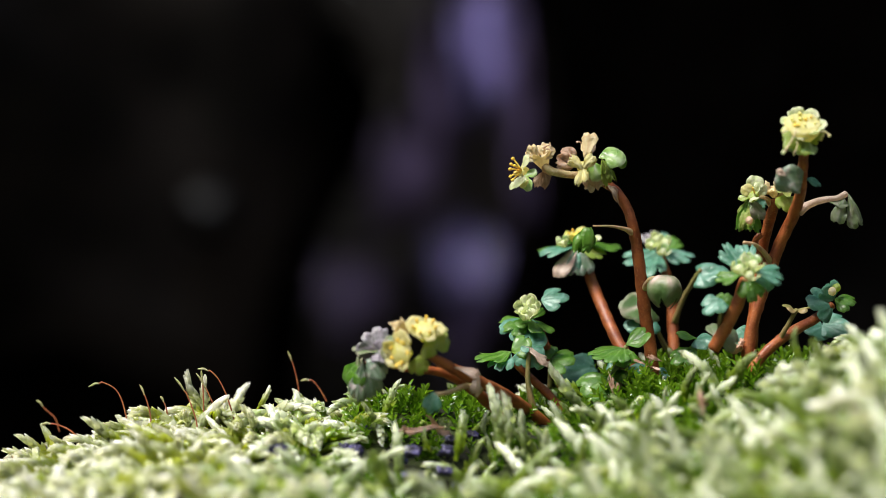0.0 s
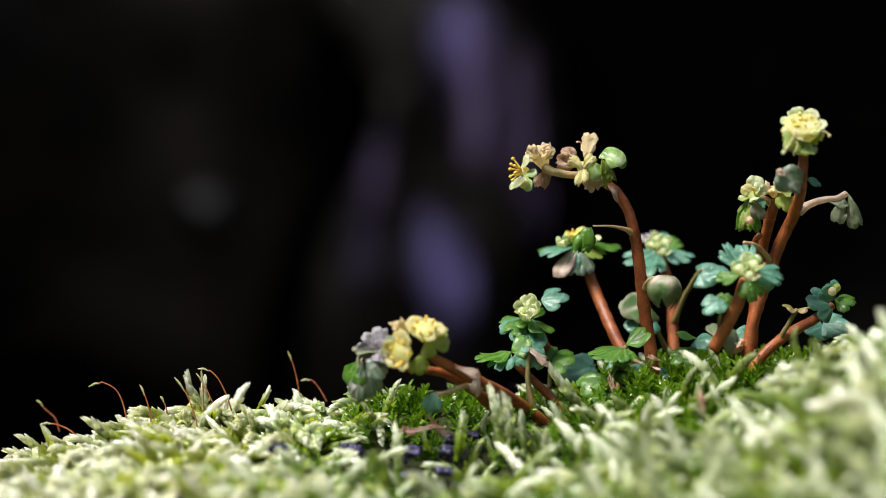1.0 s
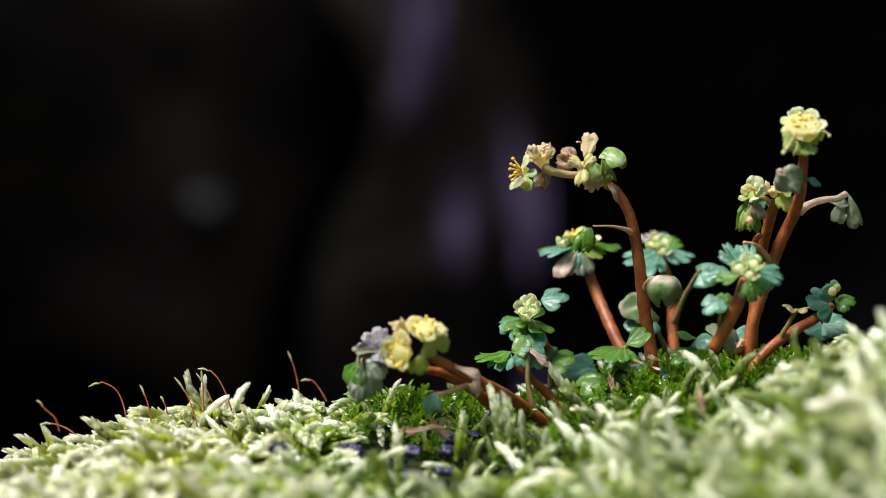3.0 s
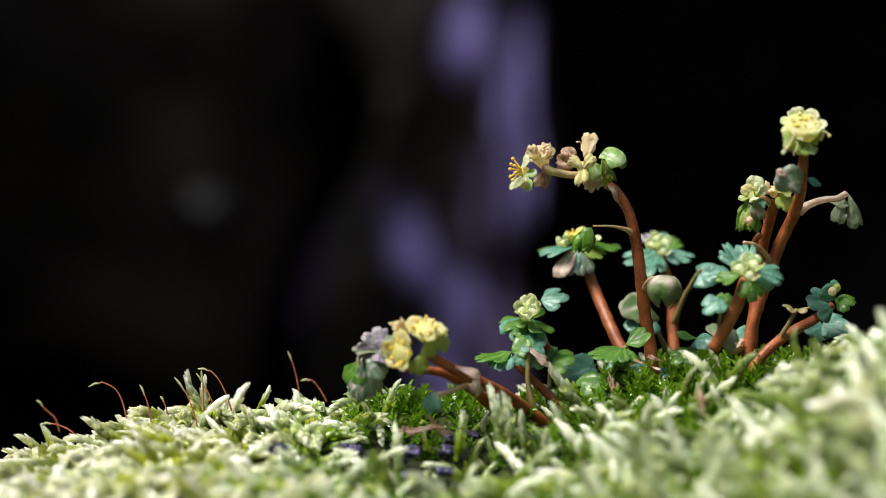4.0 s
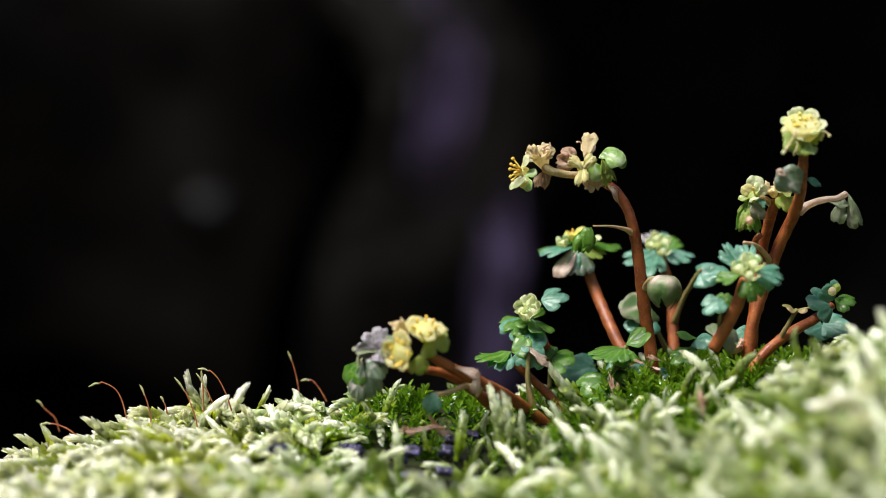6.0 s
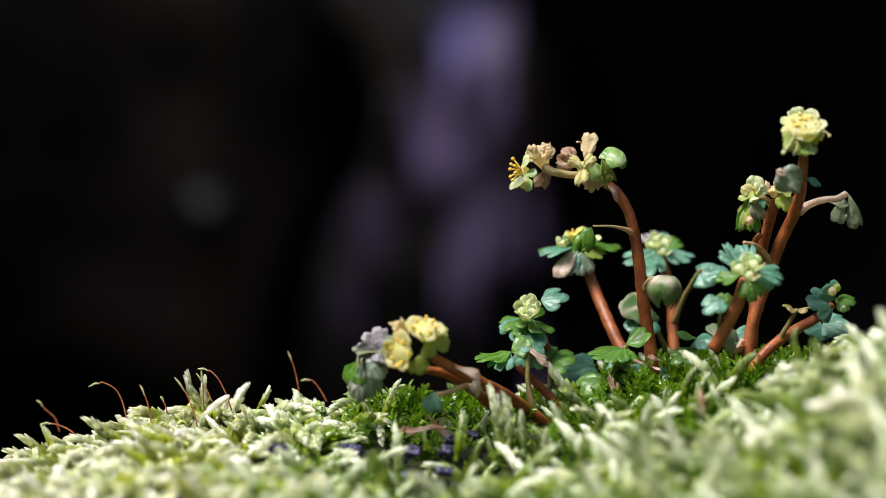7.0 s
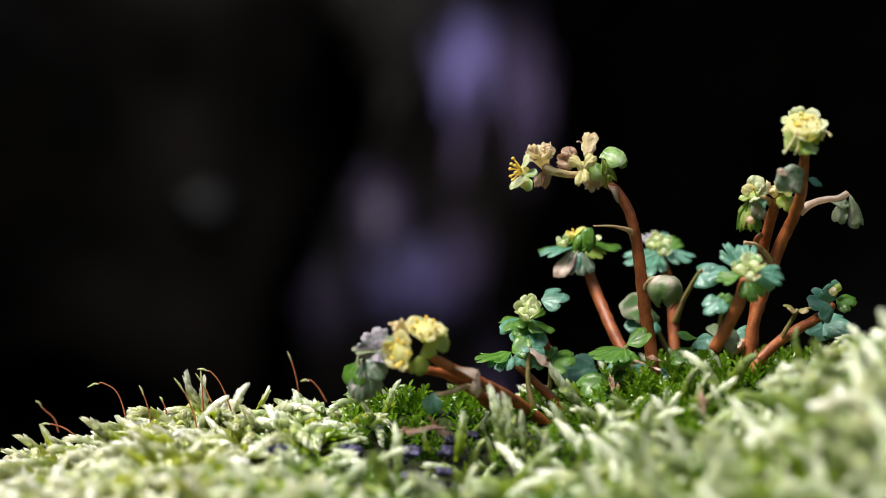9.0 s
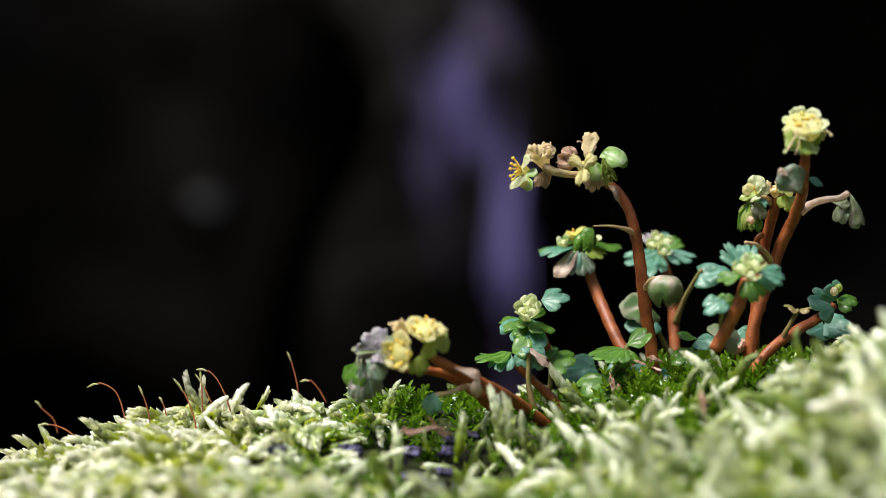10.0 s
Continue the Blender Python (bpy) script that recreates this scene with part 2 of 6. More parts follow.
def blade(base, tip, normal, lobes=3, spread=210, depth=0.36, cup=0.25, fold=0.0, thick=0.00012, width=1.0, seed=0, na=0, nr=5, jag=0.0, rough=0.0):
    """A fleshy lobed leaf from its stalk's end to its farthest edge, with two faces and a rim."""
    bm = bmesh.new()
    vein = bm.verts.layers.float.new("tip")
    rnd = random.Random(seed)
    R = (tip - base).length * (0.95 if lobes > 2 else 1.0)
    na = na or max(20, lobes * 12)
    sp = radians(spread * (0.92 if lobes > 2 else 1.0))
    depth *= 0.8 if lobes > 2 else 1.0
    weights = [rnd.uniform(0.86, 1.1) for _ in range(lobes)]
    grid = {}
    m = basis(base, tip, normal)
    for side in (1, -1):
        for i in range(na + 1):
            s = i / na
            th = (s - 0.5) * sp
            k = min(int(s * lobes), lobes - 1)
            lobe = abs(math.sin(math.pi * lobes * s)) ** 0.42 * (1 - 0.16 * abs(math.cos(math.pi * (lobes * s - 0.5))) ** 14)
            rim = R * (1 - depth + depth * lobe) * (1 - 0.22 * abs(2 * s - 1) ** 2) * (weights[k] * lobe + (1 - lobe)) * (1 + (0.05 + jag) * noise.noise(Vector((s * 9 * max(1, lobes / 2), seed * 2.3, 0))))
            for j in range(nr + 1):
                q = (j + 0.04) / (nr + 0.04)
                r = rim * q
                x, y = r * math.cos(th), r * math.sin(th) * width
                d2 = (x * x + y * y) / (R * R)
                z = -cup * R * d2 + fold * abs(y)
                z += 0.10 * R * noise.noise(Vector((x / R * 2.2, y / R * 2.2, seed * 7.3))) - 0.045 * R * abs(math.cos(math.pi * (lobes * s - 0.5))) ** 10 * q * (1.2 - q) + (0.03 + rough) * R * noise.noise(Vector((x / R * 5, y / R * 5, seed * 3.1)))
                z += side * thick * (0.55 if j == nr else 1.0) * 0.5
                v = grid[side, i, j] = bm.verts.new(m @ Vector((x, y, z)))
                v[vein] = min(1.0, 0.75 * abs(math.cos(math.pi * (lobes * s - 0.5))) ** 12 * (1 - 0.7 * q) + 0.25 * q ** 8 + 0.3 * (1 - q) ** 4)
    for side in (1, -1):
        for i in range(na):
            for j in range(nr):
                q = [grid[side, i, j], grid[side, i, j + 1], grid[side, i + 1, j + 1], grid[side, i + 1, j]]
                bm.faces.new(q if side > 0 else q[::-1])
    for i in range(na):
        for j in (0, nr):
            q = [grid[1, i, j], grid[-1, i, j], grid[-1, i + 1, j], grid[1, i + 1, j]]
            bm.faces.new(q if j == nr else q[::-1])
    for i in (0, na):
        for j in range(nr):
            q = [grid[1, i, j], grid[-1, i, j], grid[-1, i, j + 1], grid[1, i, j + 1]]
            bm.faces.new(q if i == 0 else q[::-1])
    return bm


SEED = [10]


def leaf(plant, base, tip, normal, material, label="", name="leaf", **kw):
    SEED[0] += 1
    return part(name, blade(base, tip, normal, seed=SEED[0], **kw), material, plant, label)


def bell(apex, axis, R, h, lobes=5, depth=0.25, pleat=0.1, flat=1.0, face=(0, -1, 0), thick=0.00016, seed=0, skirt=0.85, form="dome", jag=0.0):
    """A leaf hanging like a half-shut umbrella: a pleated dome with a lobed rim."""
    bm = bmesh.new()
    vein = bm.verts.layers.float.new("tip")
    axis = Vector(axis).normalized()
    b = (Vector(face) - axis * axis.dot(Vector(face))).normalized()
    a = axis.cross(b)
    na, nr = lobes * 8, 8
    grid = {}
    for side in (1, -1):
        for i in range(na):
            w = 2 * math.pi * i / na
            lobe = abs(math.sin(lobes * w / 2)) ** 0.6
            top = 1 - depth * (1 - lobe) + 0.08 * noise.noise(Vector((math.cos(w), math.sin(w), seed * 3.7))) + jag * noise.noise(Vector((math.cos(w) * 4, math.sin(w) * 4, seed * 1.7)))
            for j in range(nr + 1):
                q = top * (j + 0.15) / (nr + 0.15)
                r = R * math.sin(min(1.0, q * 1.15) * math.pi / 2) ** 0.85 * (1 - (1 - skirt) * q * q)
                if form == "round":
                    r = R * math.sin(math.pi * min(0.97, 0.05 + 0.86 * q)) ** 0.65
                elif form == "funnel":
                    r = R * (0.22 + 0.78 * q ** 1.4)
                r *= 1 + pleat * (lobe - 0.6) * q
                r += side * thick * 0.5
                d = a * math.cos(w) + b * math.sin(w) * flat
                z = h * (q ** 1.3 if form == "round" else q if form == "funnel" else 1 - math.cos(q * math.pi / 2)) - side * thick * 0.5 * (1 - q)
                p = apex + d * r + axis * z
                v = grid[side, i, j] = bm.verts.new(p + Vector(noise.noise_vector(p * 500)) * R * 0.06)
                v[vein] = (0.45 + 1.3 * max(0, noise.noise(p * 700) + 0.3)) * min(1.0, 0.75 * lobe ** 12 * (1 - q) + 0.6 * (1 - q) ** 3 + 0.3 * q ** 10)
    for i in range(na):
        k = (i + 1) % na
        for side in (1, -1):
            for j in range(nr):
                q = [grid[side, i, j], grid[side, i, j + 1], grid[side, k, j + 1], grid[side, k, j]]
                bm.faces.new(q if side < 0 else q[::-1])
        q = [grid[1, i, nr], grid[-1, i, nr], grid[-1, k, nr], grid[1, k, nr]]
        bm.faces.new(q)
    for side in (1, -1):
        bm.faces.new([grid[side, i, 0] for i in (range(na) if side > 0 else range(na - 1, -1, -1))])
    return bm


def hanging_leaf(plant, apex, axis, R, h, material, label="", name="leaf", **kw):
    SEED[0] += 1
    return part(name, bell(apex, axis, R, h, seed=SEED[0], **kw), material, plant, label)


def lathe(centre, axis, profile, seg=12):
    """A round body along an axis; profile rows of (radius, height)."""
    bm = bmesh.new()
    axis = Vector(axis).normalized()
    a = axis.orthogonal().normalized()
    b = axis.cross(a)
    rows = []
    for r, h in profile:
        rows.append([bm.verts.new(centre + axis * h + (a * math.cos(2 * math.pi * j / seg) + b * math.sin(2 * math.pi * j / seg)) * r) for j in range(seg)])
    for r0, r1 in zip(rows, rows[1:]):
        for j in range(seg):
            bm.faces.new((r0[j], r0[(j + 1) % seg], r1[(j + 1) % seg], r1[j]))
    bm.faces.new(rows[0][::-1])
    bm.faces.new(rows[-1])
    return bm


def flower(plant, centre, axis, R, sepal=None, disc=None, opening=0.35, sepals=4, stamens=8, reach=0.5, turn=0.0, stamen=None, label="", seed=1, dome=0.12):
    """A small four-parted flower: cup with a fleshy disc, rounded sepals and a ring of stamens."""
    sepal, disc, stamen = sepal or M_YELLOW, disc or M_YELLOW, stamen or M_GOLD
    rnd = random.Random(seed)
    axis = Vector(axis).normalized()
    a = axis.orthogonal().normalized()
    b = axis.cross(a)
    body = lathe(centre, axis, [(R * 0.14, -R * 0.75), (R * 0.26, -R * 0.55), (R * 0.45, -R * 0.25), (R * 0.58, R * 0.0), (R * 0.5, R * 0.06), (R * 0.3, R * (0.04 + dome)), (R * 0.12, R * (0.08 + dome))], 16)
    for v in body.verts:
        v.co += Vector(noise.noise_vector(v.co * 1400)) * R * 0.07
    cup = part("flower", body, disc, plant, label)
    for k in range(sepals):
        w = turn + 2 * math.pi * k / sepals + rnd.uniform(-0.2, 0.2)
        d = a * math.cos(w) + b * math.sin(w)
        o = opening + rnd.uniform(-0.25, 0.25)
        base = centre + d * R * 0.42 - axis * R * 0.08
        tip = base + (d * math.cos(o) + axis * math.sin(o)) * R * rnd.uniform(0.55, 0.72)
        nrm = axis * math.cos(o) - d * math.sin(o)
        leaf(cup, base, tip, nrm, sepal, name="sepal", lobes=1, spread=200, depth=0.22, cup=rnd.uniform(-0.4, 0.4), width=rnd.uniform(0.8, 1.2), thick=R * 0.04, na=16, rough=0.14, jag=0.15, fold=rnd.uniform(-0.25, 0.25))
    for k in range(stamens):
        w = turn + 0.4 + 2 * math.pi * k / stamens + rnd.uniform(-0.25, 0.25)
        d = a * math.cos(w) + b * math.sin(w)
        p0 = centre + d * R * 0.36
        p1 = p0 + axis * R * reach * rnd.uniform(0.6, 1.15) + d * R * rnd.uniform(0.05, 0.3)
        bm = tube([p0, p0.lerp(p1, 0.5) + d * R * 0.04, p1], [R * 0.075, R * 0.06, R * 0.06], ring=6, steps=2)
        bmesh.ops.create_icosphere(bm, subdivisions=1, radius=R * 0.09, matrix=Matrix.Translation(p1) @ Matrix.Diagonal((1, 1, rnd.uniform(0.9, 1.4), 1)))
        part("stamen", bm, stamen, cup)
    return cup


def bud(plant, centre, axis, R, material, name="bud", label=""):
    prof = [(R * 0.3, -R), (R * 0.8, -R * 0.55), (R, 0), (R * 0.85, R * 0.45), (R * 0.45, R * 0.85), (R * 0.1, R)]
    bm = lathe(centre, axis, prof, 10)
    for v in bm.verts:
        v.co += (v.co - centre) * 0.25 * noise.noise(v.co * 900)
    return part(name, bm, material, plant, label)


def crumpled(plant, centre, axis, R, material, seed, name="withered_flower", label="", n=5):
    """A shrivelled flower: several curled ragged flaps round a husk."""
    rnd = random.Random(seed)
    axis = Vector(axis).normalized()
    a = axis.orthogonal().normalized()
    b = axis.cross(a)
    husk = bud(plant, centre, axis, R * 0.42, material, name, label)
    for k in range(n):
        w = 2 * math.pi * k / n + rnd.uniform(-0.4, 0.4)
        d = a * math.cos(w) + b * math.sin(w)
        o = rnd.uniform(0.4, 1.3)
        base = centre + d * R * 0.2
        tip = base + (d * math.cos(o) + axis * math.sin(o)) * R * rnd.uniform(0.7, 1.1)
        leaf(husk, base, tip, axis * math.cos(o) - d * math.sin(o), material, name="flap", lobes=rnd.choice((1, 2)), spread=rnd.uniform(90, 170), depth=0.3, cup=rnd.uniform(-0.7, 0.5),
             fold=rnd.uniform(-0.4, 0.4), jag=0.28, rough=0.2, thick=R * 0.035, width=rnd.uniform(0.75, 1.1), nr=6, na=20)
    return husk


def bud_cluster(plant, centre, axis, R, material, seed, name="bud", n=4):
    """An unopened flower: rounded sepals closing over a ball."""
    rnd = random.Random(seed)
    axis = Vector(axis).normalized()
    a = axis.orthogonal().normalized()
    b = axis.cross(a)
    core = bud(plant, centre, axis, R * 0.5, material, name)
    for k in range(n):
        w = 2 * math.pi * k / n + rnd.uniform(-0.3, 0.3)
        d = a * math.cos(w) + b * math.sin(w)
        base = centre + d * R * 0.4 - axis * R * 0.35
        tip = base + (axis + d * rnd.uniform(0.1, 0.75)).normalized() * R * rnd.uniform(0.95, 1.35)
        leaf(core, base, tip, axis * 0.35 - d, M_HOOD if k == 0 and seed % 2 else material, name="sepal", lobes=1, spread=84, depth=0.15, cup=rnd.uniform(-0.4, 0.15), width=1.0, thick=R * 0.05, na=14, nr=4, rough=0.06)
    return core


def stalk(plant, pts, radii, material, name="stem", label="", ring=12):
    SEED[0] += 1
    return part(name, tube(pts, [0.9 * v for v in radii], ring=ring, seed=SEED[0], rough=0.09), material, plant, label)


# ---------------------------------------------------------------- the setting
def lerp_row(x, row):
    for (x0, z0), (x1, z1) in zip(row, row[1:]):
        if x <= x1:
            t = max(0.0, (x - x0) / (x1 - x0))
            t = t * t * (3 - 2 * t)
            return z0 + (z1 - z0) * t
    return row[-1][1]


RIDGE = [(-110, 194), (-90, 204), (-70, 210), (-60, 214.4), (-39, 219.8), (-21, 220), (-8, 221.5), (5, 221.5), (19, 224), (33, 227.6), (42, 230.2), (50, 229.8), (70, 230), (110, 225)]
FRONT = [(-110, 194), (-70, 211), (-30, 214.5), (0, 212.5), (15, 213.5), (24, 215), (32, 216.5), (39, 218), (47, 221), (54, 228), (62, 233.2), (90, 235), (110, 228)]


def cushion(x, y):
    """Height of the mossy boulder's soil, in metres, at x, y in metres."""
    X, Y = x * 1000, y * 1000
    r, f = lerp_row(X, RIDGE), lerp_row(X, FRONT)
    if Y > 12:
        z = r - 0.014 * (Y - 12) ** 2 - 0.10 * (Y - 12)
    elif Y > -54:
        t = min(1.0, (Y + 54) / 58)
        z = f + (r - f) * (t * t * (3 - 2 * t))
        z -= 1.6 * math.exp(-((X + 3) / 17) ** 2 - ((Y + 16) / 13) ** 2) + 1.8 * math.exp(-((X - 7) / 14) ** 2 - ((Y + 33) / 15) ** 2)
        z -= 3.0 * math.exp(-((X - 45) / 15) ** 2 - ((Y + 17) / 16) ** 2)
        z += 3.6 * math.exp(-((X + 4) / 11) ** 2 - ((Y - 1) / 7) ** 2)
    else:
        z = f - (0.006 if X > 25 else 0.012) * (Y + 54) ** 2
    z += 1.6 * noise.noise(Vector((X / 14, Y / 14, 0.3))) + 0.7 * noise.noise(Vector((X / 5, Y / 5, 4.0)))
    return max(z, -10 + 6 * noise.noise(Vector((X / 30, Y / 30, 9)))) * 0.001


def grid_mesh(name, xs, ys, height, material):
    verts = [(x, y, height(x, y)) for y in ys for x in xs]
    n = len(xs)
    faces = [(j * n + i, j * n + i + 1, (j + 1) * n + i + 1, (j + 1) * n + i) for j in range(len(ys) - 1) for i in range(n - 1)]
    me = bpy.data.meshes.new(name)
    me.from_pydata(verts, [], faces)
    me.materials.append(material)
    me.polygons.foreach_set("use_smooth", [True] * len(faces))
    return new(name, me)


def bed_height(x, y):
    """The ravine: a flat wet bed, with unseen steep banks added behind the lens and to both sides to block low sky."""
    z = 0.02 * noise.noise(Vector((x * 3, y * 3, 1))) - 0.02
    z += 0.9 * max(0.0, -y - 1.4) ** 1.0 if y < -1.4 else 0
    z += 1.1 * max(0.0, abs(x) - 1.6)
    z = min(z, 4 + 0.3 * noise.noise(Vector((x, y, 3))))
    if z > 0.1:
        z += 0.25 * noise.noise(Vector((x * 1.3, y * 1.3, 2)))
    return z


far = [-1200, -500, -200, -90, -40, -20]
span = [-12 + 0.25 * i for i in range(97)]
ground = grid_mesh("ground", far + span + [-v for v in far[::-1]], far + span + [-v for v in far[::-1]], bed_height, M_BED)
tagged(ground, "dark wet stream bed with unseen banks added to block and bounce light", "ground", kind="structure")

xs = [(-120 + 1.2 * i) / 1000 for i in range(201)]
ys = [(-180 + 1.3 * i) / 1000 for i in range(205)]
boulder = grid_mesh("moss_cushion", xs, ys, cushion, M_SOIL)
tagged(boulder, "dark humus cushion under the moss, lying on the stream bed", "ground", kind="structure")


def rock_slab(name, x0, x1, y0, y1, z0, z1, step, amp, label, hole=None, seed=0):
    """A thick rock mass as a roughened box, with a way through it if a hole is given."""
    bm = bmesh.new()
    nx, ny, nz = [max(2, round((b - a) / step)) for a, b in ((x0, x1), (y0, y1), (z0, z1))]
    cells = {}
    def vert(i, j, k):
        if (i, j, k) not in cells:
            p = Vector((x0 + (x1 - x0) * i / nx, y0 + (y1 - y0) * j / ny, z0 + (z1 - z0) * k / nz))
            d = noise.turbulence_vector(p * 2.4 + Vector((seed, 0, 0)), 4, False) * amp
            cells[i, j, k] = bm.verts.new(p + d)
        return cells[i, j, k]
    def inside(i, j):
        if not hole:
            return False
        cx, cy = x0 + (x1 - x0) * (i + 0.5) / nx, y0 + (y1 - y0) * (j + 0.5) / ny
        return hole[0] < cx < hole[1] and hole[2] < cy < hole[3]
    solid = {(i, j, k) for i in range(nx) for j in range(ny) for k in range(nz) if not inside(i, j)}
    sides = {(1, 0, 0): ((1, 0, 0), (1, 1, 0), (1, 1, 1), (1, 0, 1)), (-1, 0, 0): ((0, 0, 0), (0, 0, 1), (0, 1, 1), (0, 1, 0)),
             (0, 1, 0): ((0, 1, 0), (0, 1, 1), (1, 1, 1), (1, 1, 0)), (0, -1, 0): ((0, 0, 0), (1, 0, 0), (1, 0, 1), (0, 0, 1)),
             (0, 0, 1): ((0, 0, 1), (1, 0, 1), (1, 1, 1), (0, 1, 1)), (0, 0, -1): ((0, 0, 0), (0, 1, 0), (1, 1, 0), (1, 0, 0))}
    for c in solid:
        for d, quad in sides.items():
            if (c[0] + d[0], c[1] + d[1], c[2] + d[2]) not in solid:
                bm.faces.new([vert(c[0] + q[0], c[1] + q[1], c[2] + q[2]) for q in quad])
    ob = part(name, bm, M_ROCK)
    return tagged(ob, label, "rock", kind="structure")


rock_slab("wall_back", -1.7, 1.7, 1.67, 2.2, -0.15, 0.80, 0.09, 0.16, "wet rock face behind the falling water, coloured near black for shade", seed=3)
# Unseen sides and roof added to shade the back; the gap lights the water
rock_slab("wall_left", -1.7, -1.15, 0.45, 1.75, -0.15, 0.80, 0.11, 0.16, "unseen dark rock side added to keep light off the back", seed=5)
rock_slab("wall_right", 1.15, 1.7, 0.45, 1.75, -0.15, 0.80, 0.11, 0.16, "unseen dark rock side added to keep light off the back", seed=8)
rock_slab("overhang", -1.75, 1.75, 0.42, 2.2, 0.74, 0.98, 0.08, 0.10, "unseen dark rock roof added to block the sky, with a gap lighting the water", hole=(-0.42, 0.12, 0.84, 1.40), seed=11)
# Tan rock colour cut to near black, with the shade put into it
M_BOSS = mineral("shaded_tan_rock", (0.0010, 0.0007, 0.0007), (0.0034, 0.0023, 0.0022), 9.0, 0.4, 0.6, 0.01)
boss = rock_slab("rock_rib", -0.06, 0.068, 1.43, 1.62, -0.1, 0.78, 0.03, 0.10, "wet rock rib behind the falling water, tan darkened to near black for shade", seed=14)
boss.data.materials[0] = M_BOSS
M_SHELF = mineral("olive_grey_rock", (0.008, 0.0072, 0.007), (0.06, 0.052, 0.048), 5.0, 0.6, 0.6, 0.01, 0.2)
shelf = rock_slab("rock_shelf", -0.46, -0.13, 1.38, 1.62, 0.12, 0.78, 0.06, 0.10, "olive-grey rock shelf beside the falling water", seed=19)
shelf.data.materials[0] = M_SHELF
bm = bmesh.new()
bmesh.ops.create_icosphere(bm, subdivisions=3, radius=0.02, matrix=Matrix.Translation(V(-163.7, 1350, 275.8)))
for v in bm.verts:
    v.co += Vector(noise.noise_vector(v.co * 30)) * 0.008
knob = tagged(part("rock_knob", bm, M_BOSS), "small rock knob on the dark shelf, pinkish darkened to near black for shade", "rock", kind="structure")


# ---------------------------------------------------------------- the plants
def mm(*r):
    return [v * 0.001 for v in r]


PLANTS = "golden saxifrages on the moss"


def plant(name, at, label):
    return thing(name, at, label, "plant", PLANTS)


def tall_plant():
    p = plant("saxifrage", V(33.5, 4, 230.7), "tall red-stemmed saxifrage with a nodding half-withered flower head")
    stalk(p, [V(33.6, 4, 229.5), V(33.0, 4, 234.8), V(32.1, 3, 240.2), V(31.4, 2, 245.6), V(30.7, 1, 250.1), V(30.0, 0, 253.7), V(28.9, 0, 256.8), V(27.5, 0, 259.0), V(25.5, 0, 260.6)], mm(1.15, 1.15, 1.12, 1.1, 1.05, 0.95, 0.9, 0.85, 0.8), M_STEM)
    stalk(p, [V(25.5, 0, 260.4), V(24.3, 0, 261.2), V(22.8, -1, 261.7), V(20.3, -2, 261.6), V(17.8, -3, 262.0), V(15.8, -3, 262.8)], mm(0.8, 0.78, 0.7, 0.62, 0.66, 0.8), M_STALK, "branch", "pale yellowish flower branch")
    # flower turned to the open side, with long golden stamens
    cup = bud(p, V(12.7, -3, 262.0), (-1, -0.2, 0.1), 0.0011, M_PALE, "flower", "pale yellow star-shaped flower seen from its side")
    for q0, q1, n, w, m in ((V(12.5, -4, 262.5), V(12.8, -5, 264.8), (-0.9, -0.6, 0.1), 0.8, M_CREAM), (V(12.5, -4, 261.6), V(10.4, -7, 259.8), (-0.7, -0.8, -0.1), 0.9, M_CREAM), (V(12.3, -2, 262.1), V(11.4, 1, 263.5), (-0.6, -0.7, 0.3), 0.8, M_PALE),
                            (V(12.4, -5, 261.7), V(12.4, -6, 259.6), (-0.4, -1, 0.0), 0.8, M_PALE)):
        leaf(cup, q0, q1, n, m, name="sepal", lobes=1, spread=92, depth=0.12, cup=0.25, rough=0.05, width=w)
    for q1 in (V(10.9, -5, 264.1), V(10.6, -6, 263.2), (V(10.4, -7, 262.4)), V(10.5, -6, 261.3), V(11.1, -8, 262.9), V(11.2, -8, 261.8), V(10.8, -7, 260.7)):
        q0 = V(12.4, -5, 262.1).lerp(q1, 0.15)
        bm = tube([q0, q0.lerp(q1, 0.5) + Vector((0, 0, 0.0001)), q1], mm(0.16, 0.13, 0.12), ring=6, steps=2)
        bmesh.ops.create_icosphere(bm, subdivisions=1, radius=0.00028, matrix=Matrix.Translation(q1) @ Matrix.Diagonal((1.2, 1, 1, 1)))
        part("stamen", bm, M_GOLD, cup, "golden stamen")
    leaf(p, V(12.9, -4, 261.4), V(14.5, -5, 262.3), (-0.3, -1, 0.5), M_HOOD, lobes=1, spread=90, depth=0.15, cup=0.2, width=0.8)
    leaf(p, V(12.8, -4, 261.6), V(13.2, -6, 259.1), (-0.5, -1, 0.1), M_HOOD, lobes=1, spread=70, depth=0.15, cup=0.25, width=0.8)
    # old cup beside it, gaping, with frayed flaps and stubs of stamens
    dry = hanging_leaf(p, V(16.3, -2, 262.3), (-0.42, -0.3, 1), 0.0021, 0.0034, M_DRY, "cream and brown withered flower cup", "withered_flower", lobes=4, depth=0.35, pleat=0.3, form="funnel", jag=0.35)
